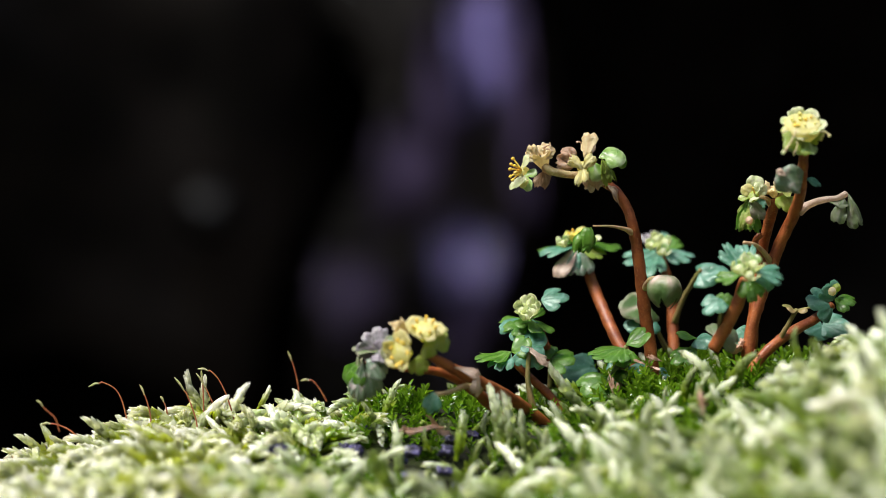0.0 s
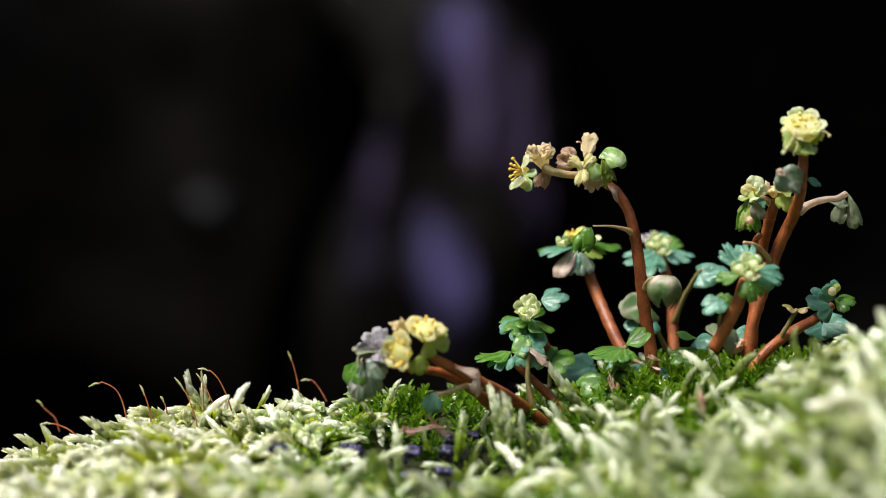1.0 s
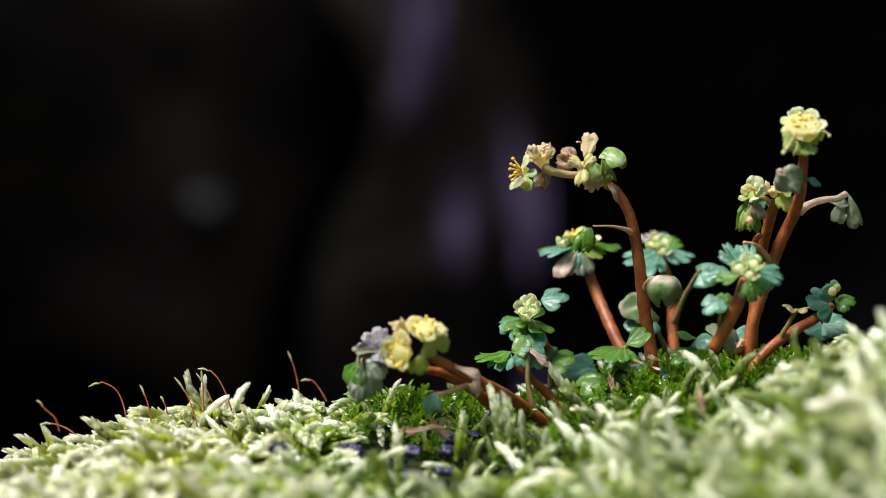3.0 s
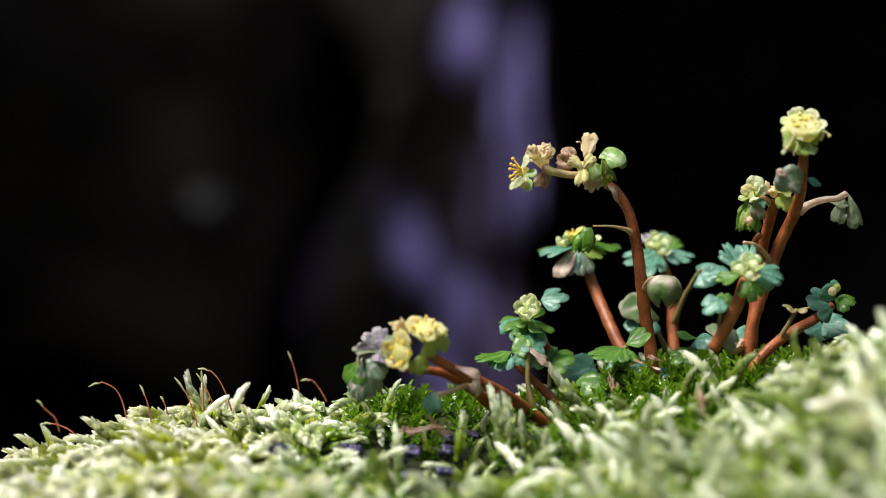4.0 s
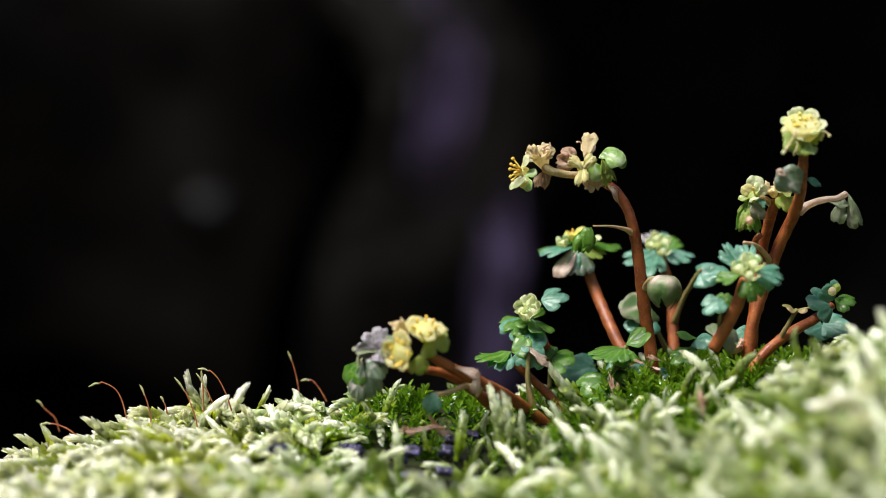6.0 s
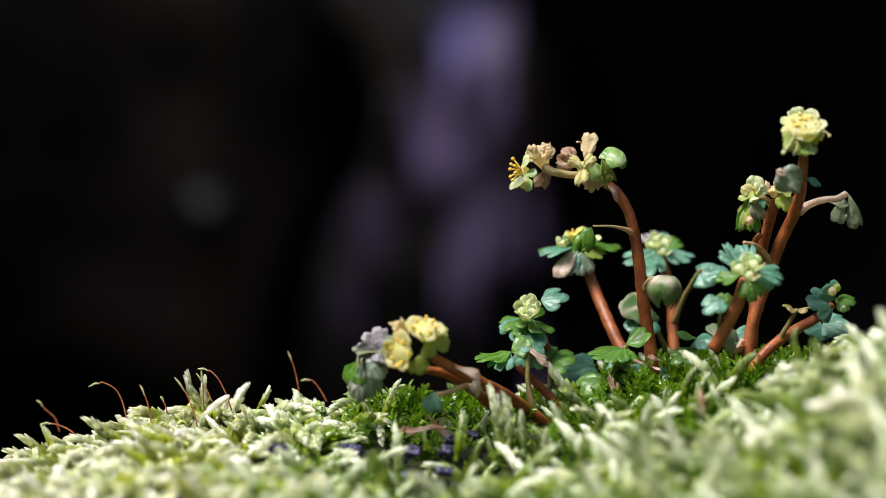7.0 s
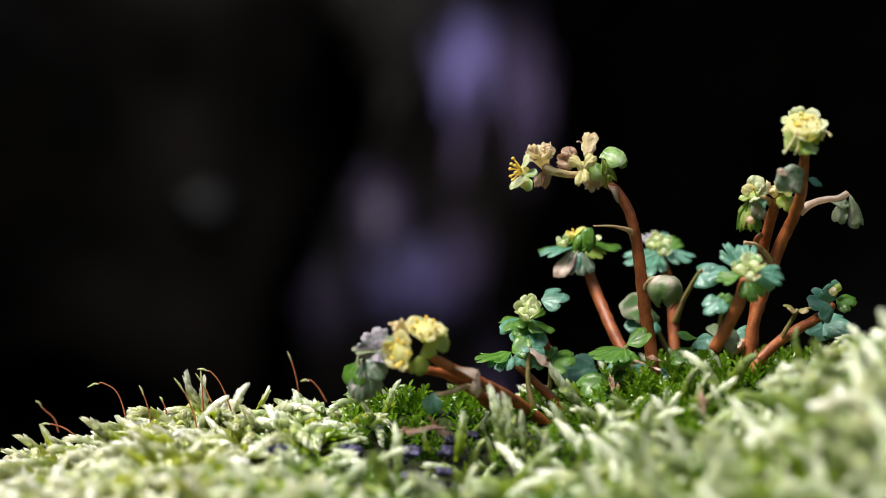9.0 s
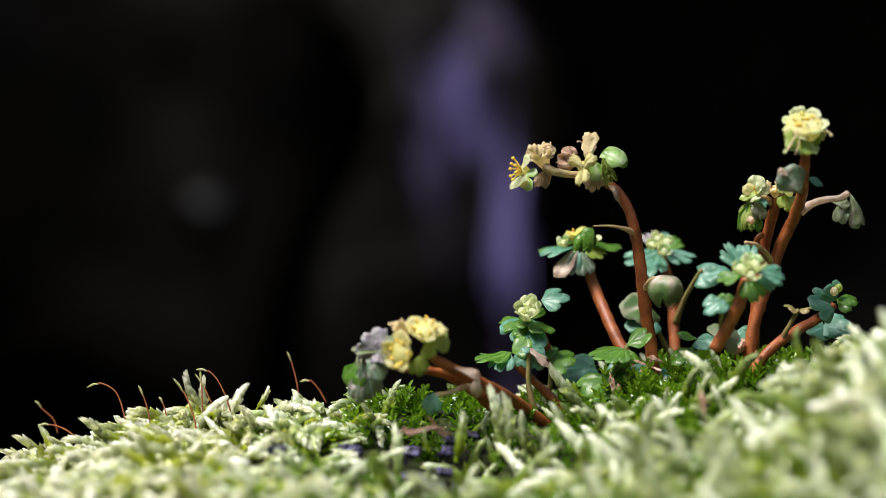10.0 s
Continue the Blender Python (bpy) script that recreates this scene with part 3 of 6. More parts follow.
    for q0, q1, n in ((V(14.7, -4, 264.2), V(13.6, -5, 265.8), (-0.5, -1, 0.3)), (V(15.2, -3, 264.6), V(14.7, -3, 266.4), (-0.2, -1, 0.2)), (V(15.8, -3, 264.8), V(16.1, -3, 266.6), (0.1, -1, 0.3)),
                      (V(16.3, -2, 264.5), V(17.4, -2, 265.9), (0.5, -1, 0.2)), (V(14.5, -4, 263.9), V(13.4, -5, 264.4), (-0.2, -1, 0.6)), (V(16.1, -4, 263.9), V(16.9, -4, 265.1), (0.2, -1, 0.2))):
        leaf(dry, q0, q1, n, M_DRY, name="flap", lobes=1, spread=80, depth=0.2, cup=0.3, fold=0.3, jag=0.1, rough=0.24, thick=0.0001)
    for q0, q1 in ((V(15.7, -4, 265.8), V(16.9, -5, 266.1)), (V(16.0, -5, 265.6), V(17.1, -6, 265.2)), (V(14.5, -4, 265.3), V(14.1, -4, 266.4))):
        stalk(dry, [q0, q0.lerp(q1, 0.5) + Vector((0, 0, 0.0002)), q1], mm(0.2, 0.13, 0.1), M_HUSK, "stamen", "dark shrivelled stamen", 6)
    for q1, n in ((V(14.6, -2, 260.2), (-0.3, -1, 0)), (V(16.0, -2, 259.8), (0.2, -1, -0.1)), (V(17.1, -1, 260.8), (0.5, -1, 0))):
        leaf(p, V(16.0, -1, 262.3), q1, n, M_HUSK, "brown shrivelled bract", lobes=1, spread=60, depth=0.2, cup=0.4, fold=0.35, jag=0.1, rough=0.22)
    # knot of old flowers on top: a cream hood over brown papery flaps
    dry = bud(p, V(22.8, -1, 265.0), (0, -0.2, 1), 0.0009, M_DRY, "withered_flower", "pale cream hooded dry flower with a brown base")
    leaf(dry, V(22.7, -2, 264.2), V(22.9, -3, 268.7), (-0.25, -1, 0.1), M_DRY, name="flap", lobes=1, spread=50, depth=0.1, cup=0.25, fold=-0.3, jag=0.06, rough=0.06)
    leaf(dry, V(23.0, -1, 264.5), V(24.1, 0, 267.3), (0.5, -1, 0.1), M_PINK, name="flap", lobes=1, spread=48, depth=0.15, cup=0.25, fold=-0.3, jag=0.2, rough=0.12)
    leaf(dry, V(22.4, -2, 264.7), V(21.6, -1, 267.0), (-0.7, -1, 0.1), M_DRY, name="flap", lobes=1, spread=44, depth=0.2, cup=0.25, fold=-0.3, jag=0.2, rough=0.12)
    stalk(dry, [V(21.7, -3, 266.6), V(21.2, -4, 266.8), V(20.9, -4, 266.7)], mm(0.16, 0.12, 0.22), M_PINK, "stamen", ring=6)
    for q1, n, w in ((V(17.8, -2, 264.6), (-0.3, -1, 0.4), 0.9), (V(18.9, -1, 265.9), (-0.2, -1, 0.2), 0.8), (V(18.0, -1, 262.9), (-0.4, -1, 0.2), 0.7), (V(20.3, -2, 266.3), (0.5, -1, 0.2), 0.45)):
        leaf(p, V(21.0, -1, 263.1), q1, n, M_HUSK, "brown papery bract", lobes=1, spread=80, depth=0.2, cup=0.35, fold=0.35, jag=0.1, rough=0.22, width=w)
    cup = bud(p, V(21.9, -3, 262.8), (-0.2, -0.5, 1), 0.001, M_PALE, "flower", "pale yellowish cup-shaped flower")
    for q1, n, w in ((V(20.0, -6, 264.1), (-0.4, -1, 0.4), 1.0), (V(21.7, -3, 264.4), (0.1, -1, 0.3), 0.9), (V(23.4, -6, 264.1), (0.4, -1, 0.3), 1.0), (V(20.6, -7, 260.3), (-0.3, -1, 0.0), 0.55), (V(22.5, -7, 261.2), (0.3, -1, 0.0), 0.7)):
        leaf(cup, V(21.8, -5, 262.6), q1, n, M_PALE, name="sepal", lobes=1, spread=76, depth=0.25, cup=0.4, rough=0.16, jag=0.1, fold=-0.35, width=w)
    leaf(p, V(24.5, -2, 264.2), V(27.9, -2, 266.3), (-0.25, -0.9, 0.8), M_HOOD, "glossy pale green hooded bract", lobes=1, spread=86, depth=0.1, cup=0.45, width=1.05)
    leaf(p, V(25.0, -3, 265.2), V(27.8, -5, 264.1), (0.2, -1, 0.4), M_HOOD, lobes=1, spread=84, depth=0.1, cup=0.3)
    leaf(p, V(27.3, -3, 265.5), V(28.5, -4, 262.8), (0.5, -1, 0.2), M_GREEN, lobes=1, spread=62, depth=0.1, cup=0.3)
    leaf(p, V(23.6, -3, 263.7), V(24.4, -4, 260.9), (0.2, -1, 0.1), M_HOOD, lobes=1, spread=120, depth=0.2, cup=0.3, width=0.8)
    for q0, q1, n in ((V(24.6, -4, 264.4), V(26.1, -5, 261.4), (0.4, -1, 0.2)), (V(25.3, -4, 263.3), V(26.9, -4, 260.2), (0.5, -1, 0.1)), (V(24.9, -4, 262.8), V(25.8, -4, 259.8), (0.2, -1, 0.1))):
        leaf(p, q0, q1, n, M_LIME, "pale frayed bract", lobes=3, spread=55, depth=0.35, cup=0.3, fold=0.3, jag=0.35, rough=0.2)
    leaf(p, V(24.0, -2, 262.2), V(23.9, -3, 259.3), (-0.1, -1, 0.1), M_PINK, lobes=2, spread=110, depth=0.3, cup=0.4, jag=0.25, rough=0.2)
    leaf(p, V(23.3, -2, 262.0), V(22.9, -3, 260.0), (-0.3, -1, 0.1), M_HUSK, lobes=2, spread=110, depth=0.3, cup=0.4, jag=0.25, rough=0.2)
    leaf(p, V(25.8, -2, 260.2), V(28.6, -2, 258.3), (0.4, -1, 0.8), M_PINK, "pinkish torn sheath", lobes=2, spread=50, depth=0.3, cup=0.5, jag=0.3, rough=0.15)
    # stalked leaf hanging on one side
    stalk(p, [V(30.0, 0, 252.6), V(28.5, -1, 253.2), V(26.1, -2, 253.6), V(23.6, -2, 253.6)], mm(0.75, 0.36, 0.2, 0.17), M_STALK, "petiole")
    leaf(p, V(23.3, -2, 253.5), V(21.1, -3, 249.6), (-0.5, -0.9, 0.2), M_GREEN, "dark green folded leaf", lobes=3, spread=120, depth=0.3, cup=0.25, width=0.75)
    hanging_leaf(p, V(22.7, -3, 253.3), (-0.1, 0, -1), 0.0012, 0.0040, M_GREEN, lobes=4, depth=0.16, pleat=0.3, flat=0.7, form="round")
    hanging_leaf(p, V(21.6, -3, 252.2), (-0.3, 0, -1), 0.0009, 0.0028, M_GREEN, lobes=3, depth=0.16, pleat=0.3, form="round")
    # round dome of a leaf on the other side
    stalk(p, [V(31.9, 2, 243.6), V(32.7, 0, 245.1), V(34.1, -2, 245.5)], mm(0.6, 0.5, 0.4), M_STALK, "petiole")
    hanging_leaf(p, V(34.6, -3, 245.9), (0.04, 0.05, -1), 0.0027, 0.0050, M_BRONZE, "bronzed green umbrella-like leaf", lobes=5, depth=0.28, pleat=0.16, form="round", jag=0.12)


def rear_plant():
    p = plant("saxifrage", V(30.8, 5, 226.6), "red-stemmed saxifrage with a leafy yellow flower head")
    stalk(p, [V(30.8, 4, 226.2), V(29.9, 8, 231.9), V(28.1, 12, 235.6), V(26.2, 16, 240.3), V(24.6, 18, 244.5), V(23.6, 19, 248.0)], mm(1.0, 1.1, 1.1, 1.05, 1.0, 0.9), M_STEM)
    c = V(22.3, 19, 250.8)
    flower(p, V(22.0, 18, 252.1), (-0.1, -0.5, 1), 0.0022, M_YELLOW, M_GOLD, 0.5, 4, 8, 0.3, seed=11)
    c = V(22.4, 18, 250.8)
    leaf(p, c, V(15.0, 17, 249.8), (-0.1, -0.28, 1), M_TEAL, lobes=3, spread=72, depth=0.4, cup=0.12)
    leaf(p, c, V(16.8, 24, 250.7), (0.0, -0.3, 1), M_GREEN, lobes=3, spread=70, depth=0.4, cup=0.1)
    leaf(p, c, V(18.5, 14, 246.2), (-0.4, -1, 0.4), M_PINK, "pinkish hanging leaf", lobes=1, spread=38, depth=0.25, cup=0.2)
    leaf(p, c, V(20.3, 15, 245.8), (-0.2, -1, 0.35), M_TEAL, lobes=2, spread=52, depth=0.25, cup=0.2)
    leaf(p, c, V(22.8, 14, 245.7), (0.1, -1, 0.3), M_DRAPE, lobes=3, spread=74, depth=0.25, cup=0.2)
    leaf(p, c, V(30.1, 20, 251.1), (0.1, -0.3, 1), M_GREEN, lobes=3, spread=72, depth=0.4, cup=0.15)
    leaf(p, c, V(26.6, 16, 249.0), (0.3, -0.8, 0.7), M_LIME, lobes=3, spread=66, depth=0.35, cup=0.2)
    bud_cluster(p, V(19.8, 15, 251.0), (-0.4, -0.5, 1), 0.0014, M_CREAM, 81, "bud")
    bud_cluster(p, V(24.4, 17, 251.6), (0.4, -0.3, 1), 0.0014, M_CREAM, 82, "bud")


def far_plant():
    p = plant("saxifrage", V(38.5, 20, 229.9), "slender saxifrage with a bluish-green leaf rosette")
    stalk(p, [V(38.6, 20, 229.0), V(38.4, 22, 235.0), V(38.3, 23, 239.2), V(38.0, 24, 243.5), V(36.5, 26, 249.0)], mm(1.0, 1.0, 1.0, 0.9, 0.8), M_STEM)
    stalk(p, [V(38.6, 22, 237.8), V(39.6, 20, 241.2), V(40.9, 18, 244.0), V(42.3, 16, 246.6)], mm(0.6, 0.45, 0.42, 0.4), M_OLIVE, "petiole")
    leaf(p, V(42.0, 16, 245.8), V(46.4, 14, 246.6), (0, -0.9, 0.7), M_TEAL, lobes=3, spread=230, depth=0.2, cup=0.2, width=0.7)
    c = V(36.5, 26, 249.7)
    for x, y, d, m in ((1106, 462, 22, M_TEAL), (1146, 486, 19, M_TEAL), (1140, 404, 28, M_VIOLET), (1178, 400, 31, M_TEAL), (1208, 418, 28, M_GREEN), (1224, 458, 22, M_TEAL)):
        k = 0.001
        tip = Vector(((x - 784) * 0.08929 * (400 + d) / 400 * k, d * k, (250 + (441 - y) * 0.08929 * (400 + d) / 400) * k))
        leaf(p, c, tip, (0, -0.75, 1), m, lobes=3, spread=66, depth=0.5, cup=0.12)
    for q in (V(34.6, 21, 250.5), V(36.4, 20, 249.5), V(37.2, 23, 251.0), V(35.9, 25, 251.5)):
        bud_cluster(p, q, (0, -0.6, 1), 0.0015, M_CREAM, 83 + int(q.x * 1e4))
    # leaves low on the stem
    stalk(p, [V(37.9, 18, 231.4), V(35.4, 16, 236.2), V(32.9, 14, 240.4)], mm(0.5, 0.4, 0.35), M_OLIVE, "petiole")
    leaf(p, V(33.5, 15, 240.8), V(29.1, 12, 240.4), (0, -1, 0.5), M_BRONZE, lobes=3, spread=260, depth=0.15, cup=0.25, width=0.7)
    leaf(p, V(33.9, 15, 238.4), V(30.0, 12, 238.0), (0, -0.8, 0.8), M_TEAL, lobes=3, spread=230, depth=0.25, cup=0.25, width=0.7)


def right_plant():
    p = plant("saxifrage", V(48.3, 0, 233.6), "tall forked red-stemmed saxifrage with a pale yellow flower")
    stalk(p, [V(48.0, 0, 232.9), V(48.9, 0, 238.0), V(50.5, 0, 243.4), V(52.1, 0, 247.9), V(53.3, -1, 251.4), V(54.8, -3, 255.0), V(55.4, -7, 258.4), V(55.3, -11, 262.2), V(55.0, -14, 265.4)], mm(1.1, 1.1, 1.1, 1.1, 1.05, 1.05, 0.95, 0.85, 0.8), M_STEM)
    top, way = V(54.7, -15, 268.8), Vector((-0.05, -0.8, 1)).normalized()
    body = lathe(top, way, [(0.0007, -0.0032), (0.0016, -0.0024), (0.0026, -0.0008), (0.0029, 0.0003), (0.0024, 0.0006), (0.0014, 0.0004), (0.0003, 0.0005)], 20)
    for v in body.verts:
        v.co += Vector(noise.noise_vector(v.co * 900)) * 0.0004
    head = part("flower", body, M_PALE, p, "pale yellow open flower with a crinkled rim")
    u = way.orthogonal().normalized()
    w = way.cross(u)
    rnd = random.Random(21)
    for k in range(7):
        d = u * math.cos(0.898 * k) + w * math.sin(0.898 * k)
        leaf(head, top + d * 0.0019 - way * 0.0004, top + d * rnd.uniform(0.0033, 0.0041) + way * rnd.uniform(-0.0002, 0.0012), way - d * 0.3, M_CREAM, name="sepal",
             lobes=1, spread=rnd.uniform(110, 150), depth=0.15, cup=rnd.uniform(-0.5, 0.3), rough=0.12, jag=0.06, thick=0.00015)
    for k in range(10):
        f, q = 0.42 * k, rnd.uniform(0.0006, 0.0021)
        at = top + (u * math.cos(f * 2.4) + w * math.sin(f * 2.4)) * q + way * 0.0007
        bm = bmesh.new()
        bmesh.ops.create_icosphere(bm, subdivisions=1, radius=rnd.uniform(0.00022, 0.0004), matrix=Matrix.Translation(at))
        part("stamen", bm, M_GOLD if k % 3 == 0 else M_YELLOW, head)
    for q1, n, m in ((V(51.3, -15, 267.6), (-0.5, -1, 0.1), M_LIME), (V(52.3, -18, 266.3), (-0.2, -1, -0.1), M_PALE), (V(53.5, -19, 265.1), (0, -1, -0.2), M_LIME), (V(55.2, -18, 264.7), (0.2, -1, -0.2), M_HOOD), (V(57.2, -16, 266.4), (0.4, -1, 0), M_LIME),
                     (V(58.5, -14, 268.5), (0.6, -0.8, 0.2), M_PALE), (V(52.5, -12, 270.1), (-0.5, -0.8, 0.4), M_CREAM), (V(55.7, -10, 272.1), (0, -0.8, 0.6), M_CREAM), (V(53.8, -14, 264.7), (0, -1, -0.2), M_HOOD)):
        leaf(p, V(54.9, -14, 267.7), q1, n, m, lobes=2, spread=78, depth=0.2, cup=0.2, rough=0.1, jag=0.12, name="bract")
    for q0, q1 in ((V(53.1, -19, 267.8), V(51.2, -20, 264.5)), (V(56.7, -16, 267.6), V(58.5, -16, 267.4)), (V(53.4, -18, 266.3), V(52.9, -18, 264.2))):
        stalk(p, [q0, q0.lerp(q1, 0.5) + Vector((0.0003, 0, 0.0003)), q1], mm(0.18, 0.12, 0.2), M_DRY, "withered_stamen", "shrivelled pale stamen", 6)
    bud(p, V(51.1, -20, 264.5), (0, 0, -1), 0.00032, M_CREAM)
    bud(p, V(58.6, -16, 267.2), (1, 0, 0.3), 0.0003, M_DRY)
    leaf(p, V(54.5, -14, 258.4), V(51.5, -15, 262.1), (-0.25, -1, 0.15), M_DRAPE, "oval grey-green leaf with a pinkish edge", lobes=1, spread=92, depth=0.1, cup=0.06, fold=-0.15, rough=0.06)
    leaf(p, V(52.2, -15, 261.1), V(50.7, -15, 262.1), (-0.4, -1, 0.4), M_PINK, lobes=1, spread=64, depth=0.15, cup=0.05, width=0.9, rough=0.08)
    leaf(p, V(55.7, -10, 260.9), V(58.5, -10, 260.0), (0, -0.7, 1), M_TEAL, lobes=3, spread=80, depth=0.45, cup=0.1)
    # stalked leaf, folded and drooping
    stalk(p, [V(55.6, -4, 255.7), V(57.3, -4, 257.0), V(59.6, -4, 257.7), V(61.7, -4, 258.0), V(63.1, -4, 258.7)], mm(0.8, 0.65, 0.55, 0.5, 0.6), M_PINK, "petiole", "pale pinkish leaf stalk")
    leaf(p, V(60.3, -4, 257.3), V(63.0, -5, 257.8), (0.0, -0.8, 1), M_FOLDED, lobes=1, spread=80, depth=0.15, cup=0.4, rough=0.06)
    leaf(p, V(62.9, -4, 258.2), V(61.2, -6, 254.1), (-0.2, -1, 0.1), M_FOLDED, "grey-green folded leaf lobe", lobes=1, spread=46, depth=0.15, cup=0.05, fold=-0.4, rough=0.14)
    leaf(p, V(63.3, -4, 258.6), V(65.2, -5, 253.4), (0.3, -1, 0.3), M_FOLDED, "grey-green folded leaf lobe", lobes=2, spread=38, depth=0.2, cup=0.05, fold=-0.4, rough=0.14)
    # second shoot beside the first
    stalk(p, [V(49.5, 6, 234.0), V(50.0, 6, 241.0), V(50.8, 5, 247.4), V(51.1, 3, 251.0), V(51.7, 1, 254.4), V(52.4, -1, 257.6)], mm(1.0, 1.0, 0.95, 0.95, 0.95, 0.8), M_STEM)
    stalk(p, [V(50.9, 3, 249.0), V(49.5, 1, 250.1), V(49.4, 0, 251.5), V(50.2, 0, 252.3)], mm(0.7, 0.6, 0.5, 0.6), M_STEM, "branch")
    stalk(p, [V(52.0, 0, 247.6), V(50.5, -2, 249.4), V(48.8, -4, 250.6), V(46.9, -5, 251.0)], mm(0.6, 0.45, 0.4, 0.35), M_STALK, "petiole")
    stalk(p, [V(52.3, 0, 256.7), V(50.6, -1, 257.9), V(48.5, -2, 257.9)], mm(0.7, 0.6, 0.5), M_STALK, "branch")
    stalk(p, [V(52.5, 0, 257.1), V(53.6, -1, 258.6), V(54.4, -2, 259.4)], mm(0.7, 0.6, 0.5), M_STALK, "branch")
    flower(p, V(48.4, -3, 258.6), (-0.55, -0.5, 1), 0.0021, M_CREAM, M_LIME, 0.6, 4, 2, 0.6, 0.7, seed=31)
    for q1, n, m in ((V(48.9, -4, 261.1), (-0.1, -1, 0.3), M_CREAM), (V(50.5, -4, 260.2), (0.4, -1, 0.3), M_CREAM), (V(47.2, -4, 259.7), (-0.4, -1, 0.4), M_PALE), (V(46.2, -3, 258.4), (-0.3, -0.6, 1), M_LIME)):
        leaf(p, V(48.7, -3, 258.2), q1, n, m, name="sepal", lobes=1, spread=80, depth=0.12, cup=0.3, rough=0.06)
    crumpled(p, V(52.0, -1, 258.8), (-0.2, -0.2, 1), 0.0019, M_DRY, 33, n=4)
    flower(p, V(53.9, -3, 259.5), (-0.3, -0.4, 1), 0.0019, M_CREAM, M_CREAM, 0.9, 4, 0, 0.4, 0.1, seed=35)
    for q1, n, m in ((V(46.3, -4, 252.8), (-0.5, -1, 0), M_GREEN), (V(47.4, -5, 253.6), (-0.1, -1, 0), M_LIME), (V(48.7, -5, 252.9), (0.1, -1, 0), M_GREEN), (V(50.1, -5, 254.8), (0.4, -1, 0.1), M_GREY), (V(45.8, -3, 255.4), (-0.8, -0.7, 0.2), M_LIME)):
        leaf(p, V(47.9, -3, 257.7), q1, n, m, lobes=2, spread=46, depth=0.2, cup=0.25, fold=-0.3, rough=0.08, jag=0.1)
    leaf(p, V(48.6, -4, 257.5), V(49.7, -5, 254.7), (0.3, -1, 0.2), M_GREY, lobes=2, spread=110, depth=0.3, cup=0.3, width=0.8)
    leaf(p, V(48.8, -3, 257.5), V(50.6, -4, 257.0), (0.3, -1, 0.5), M_TEAL, lobes=2, spread=120, depth=0.2, cup=0.3, width=0.8)
    leaf(p, V(53.8, -2, 258.5), V(54.3, -4, 256.1), (0.2, -1, 0.2), M_LIME, lobes=3, spread=170, depth=0.3, cup=0.4, width=0.9)
    bud(p, V(47.8, -5, 254.5), (0.1, -0.3, -1), 0.0006, M_HUSK)


def front_plant():
    p = plant("saxifrage", V(41.3, -13, 235.2), "short stout saxifrage with bluish leaves round green buds")
    stalk(p, [V(41.3, -13, 234.7), V(43.1, -14, 238.0), V(44.7, -15, 241.5), V(45.8, -16, 245.4)], mm(1.05, 1.1, 1.1, 0.95), M_STEM)
    c = V(46.1, -16, 246.1)
    leaf(p, c, V(42.7, -14, 251.5), (-0.3, -0.8, 1), M_TEAL, lobes=3, spread=66, depth=0.45, cup=0.1)
    leaf(p, c, V(46.2, -12, 252.0), (0, -0.9, 0.8), M_TEAL, lobes=3, spread=50, depth=0.45, cup=0.1)
    leaf(p, V(46.7, -18, 246.7), V(52.0, -18, 246.2), (0.1, -1, 0.8), M_TEAL, lobes=3, spread=75, depth=0.4, cup=0.15)
    leaf(p, c, V(46.8, -19, 242.3), (0, -1, 0.3), M_GREEN, lobes=3, spread=90, depth=0.3, cup=0.25)
    leaf(p, V(45.4, -17, 246.2), V(41.1, -18, 245.7), (-0.2, -0.8, 0.9), M_GREEN, lobes=3, spread=75, depth=0.4, cup=0.15)
    leaf(p, V(48.2, -15, 247.5), V(51.0, -14, 243.6), (0.3, -1, 0.3), M_TEAL, lobes=3, spread=120, depth=0.3, cup=0.3)
    for q, r in ((V(44.4, -20, 247.0), 1.3), (V(46.5, -20, 247.5), 1.4), (V(45.7, -18, 248.4), 1.2), (V(45.9, -21, 246.0), 1.2)):
        bud_cluster(p, q, (0.05, -0.7, 1), r * 0.0013, M_CREAM, int(r * 10) + int(q.x * 1e4))
    stalk(p, [V(42.2, -13, 236.1), V(42.2, -14, 238.9), V(42.5, -15, 241.1)], mm(0.45, 0.4, 0.35), M_OLIVE, "petiole")
    leaf(p, V(42.3, -15, 242.4), V(39.5, -17, 240.5), (-0.3, -0.9, 0.7), M_TEAL, lobes=3, spread=180, depth=0.3, cup=0.2, width=0.8)
    leaf(p, V(42.5, -15, 241.5), V(43.7, -15, 243.2), (0.2, -0.9, 0.7), M_GREEN, lobes=3, spread=180, depth=0.3, cup=0.2)
    leaf(p, V(41.8, -13, 236.3), V(44.7, -12, 238.4), (0.2, -0.9, 0.7), M_GREY, lobes=4, spread=200, depth=0.2, cup=0.3)


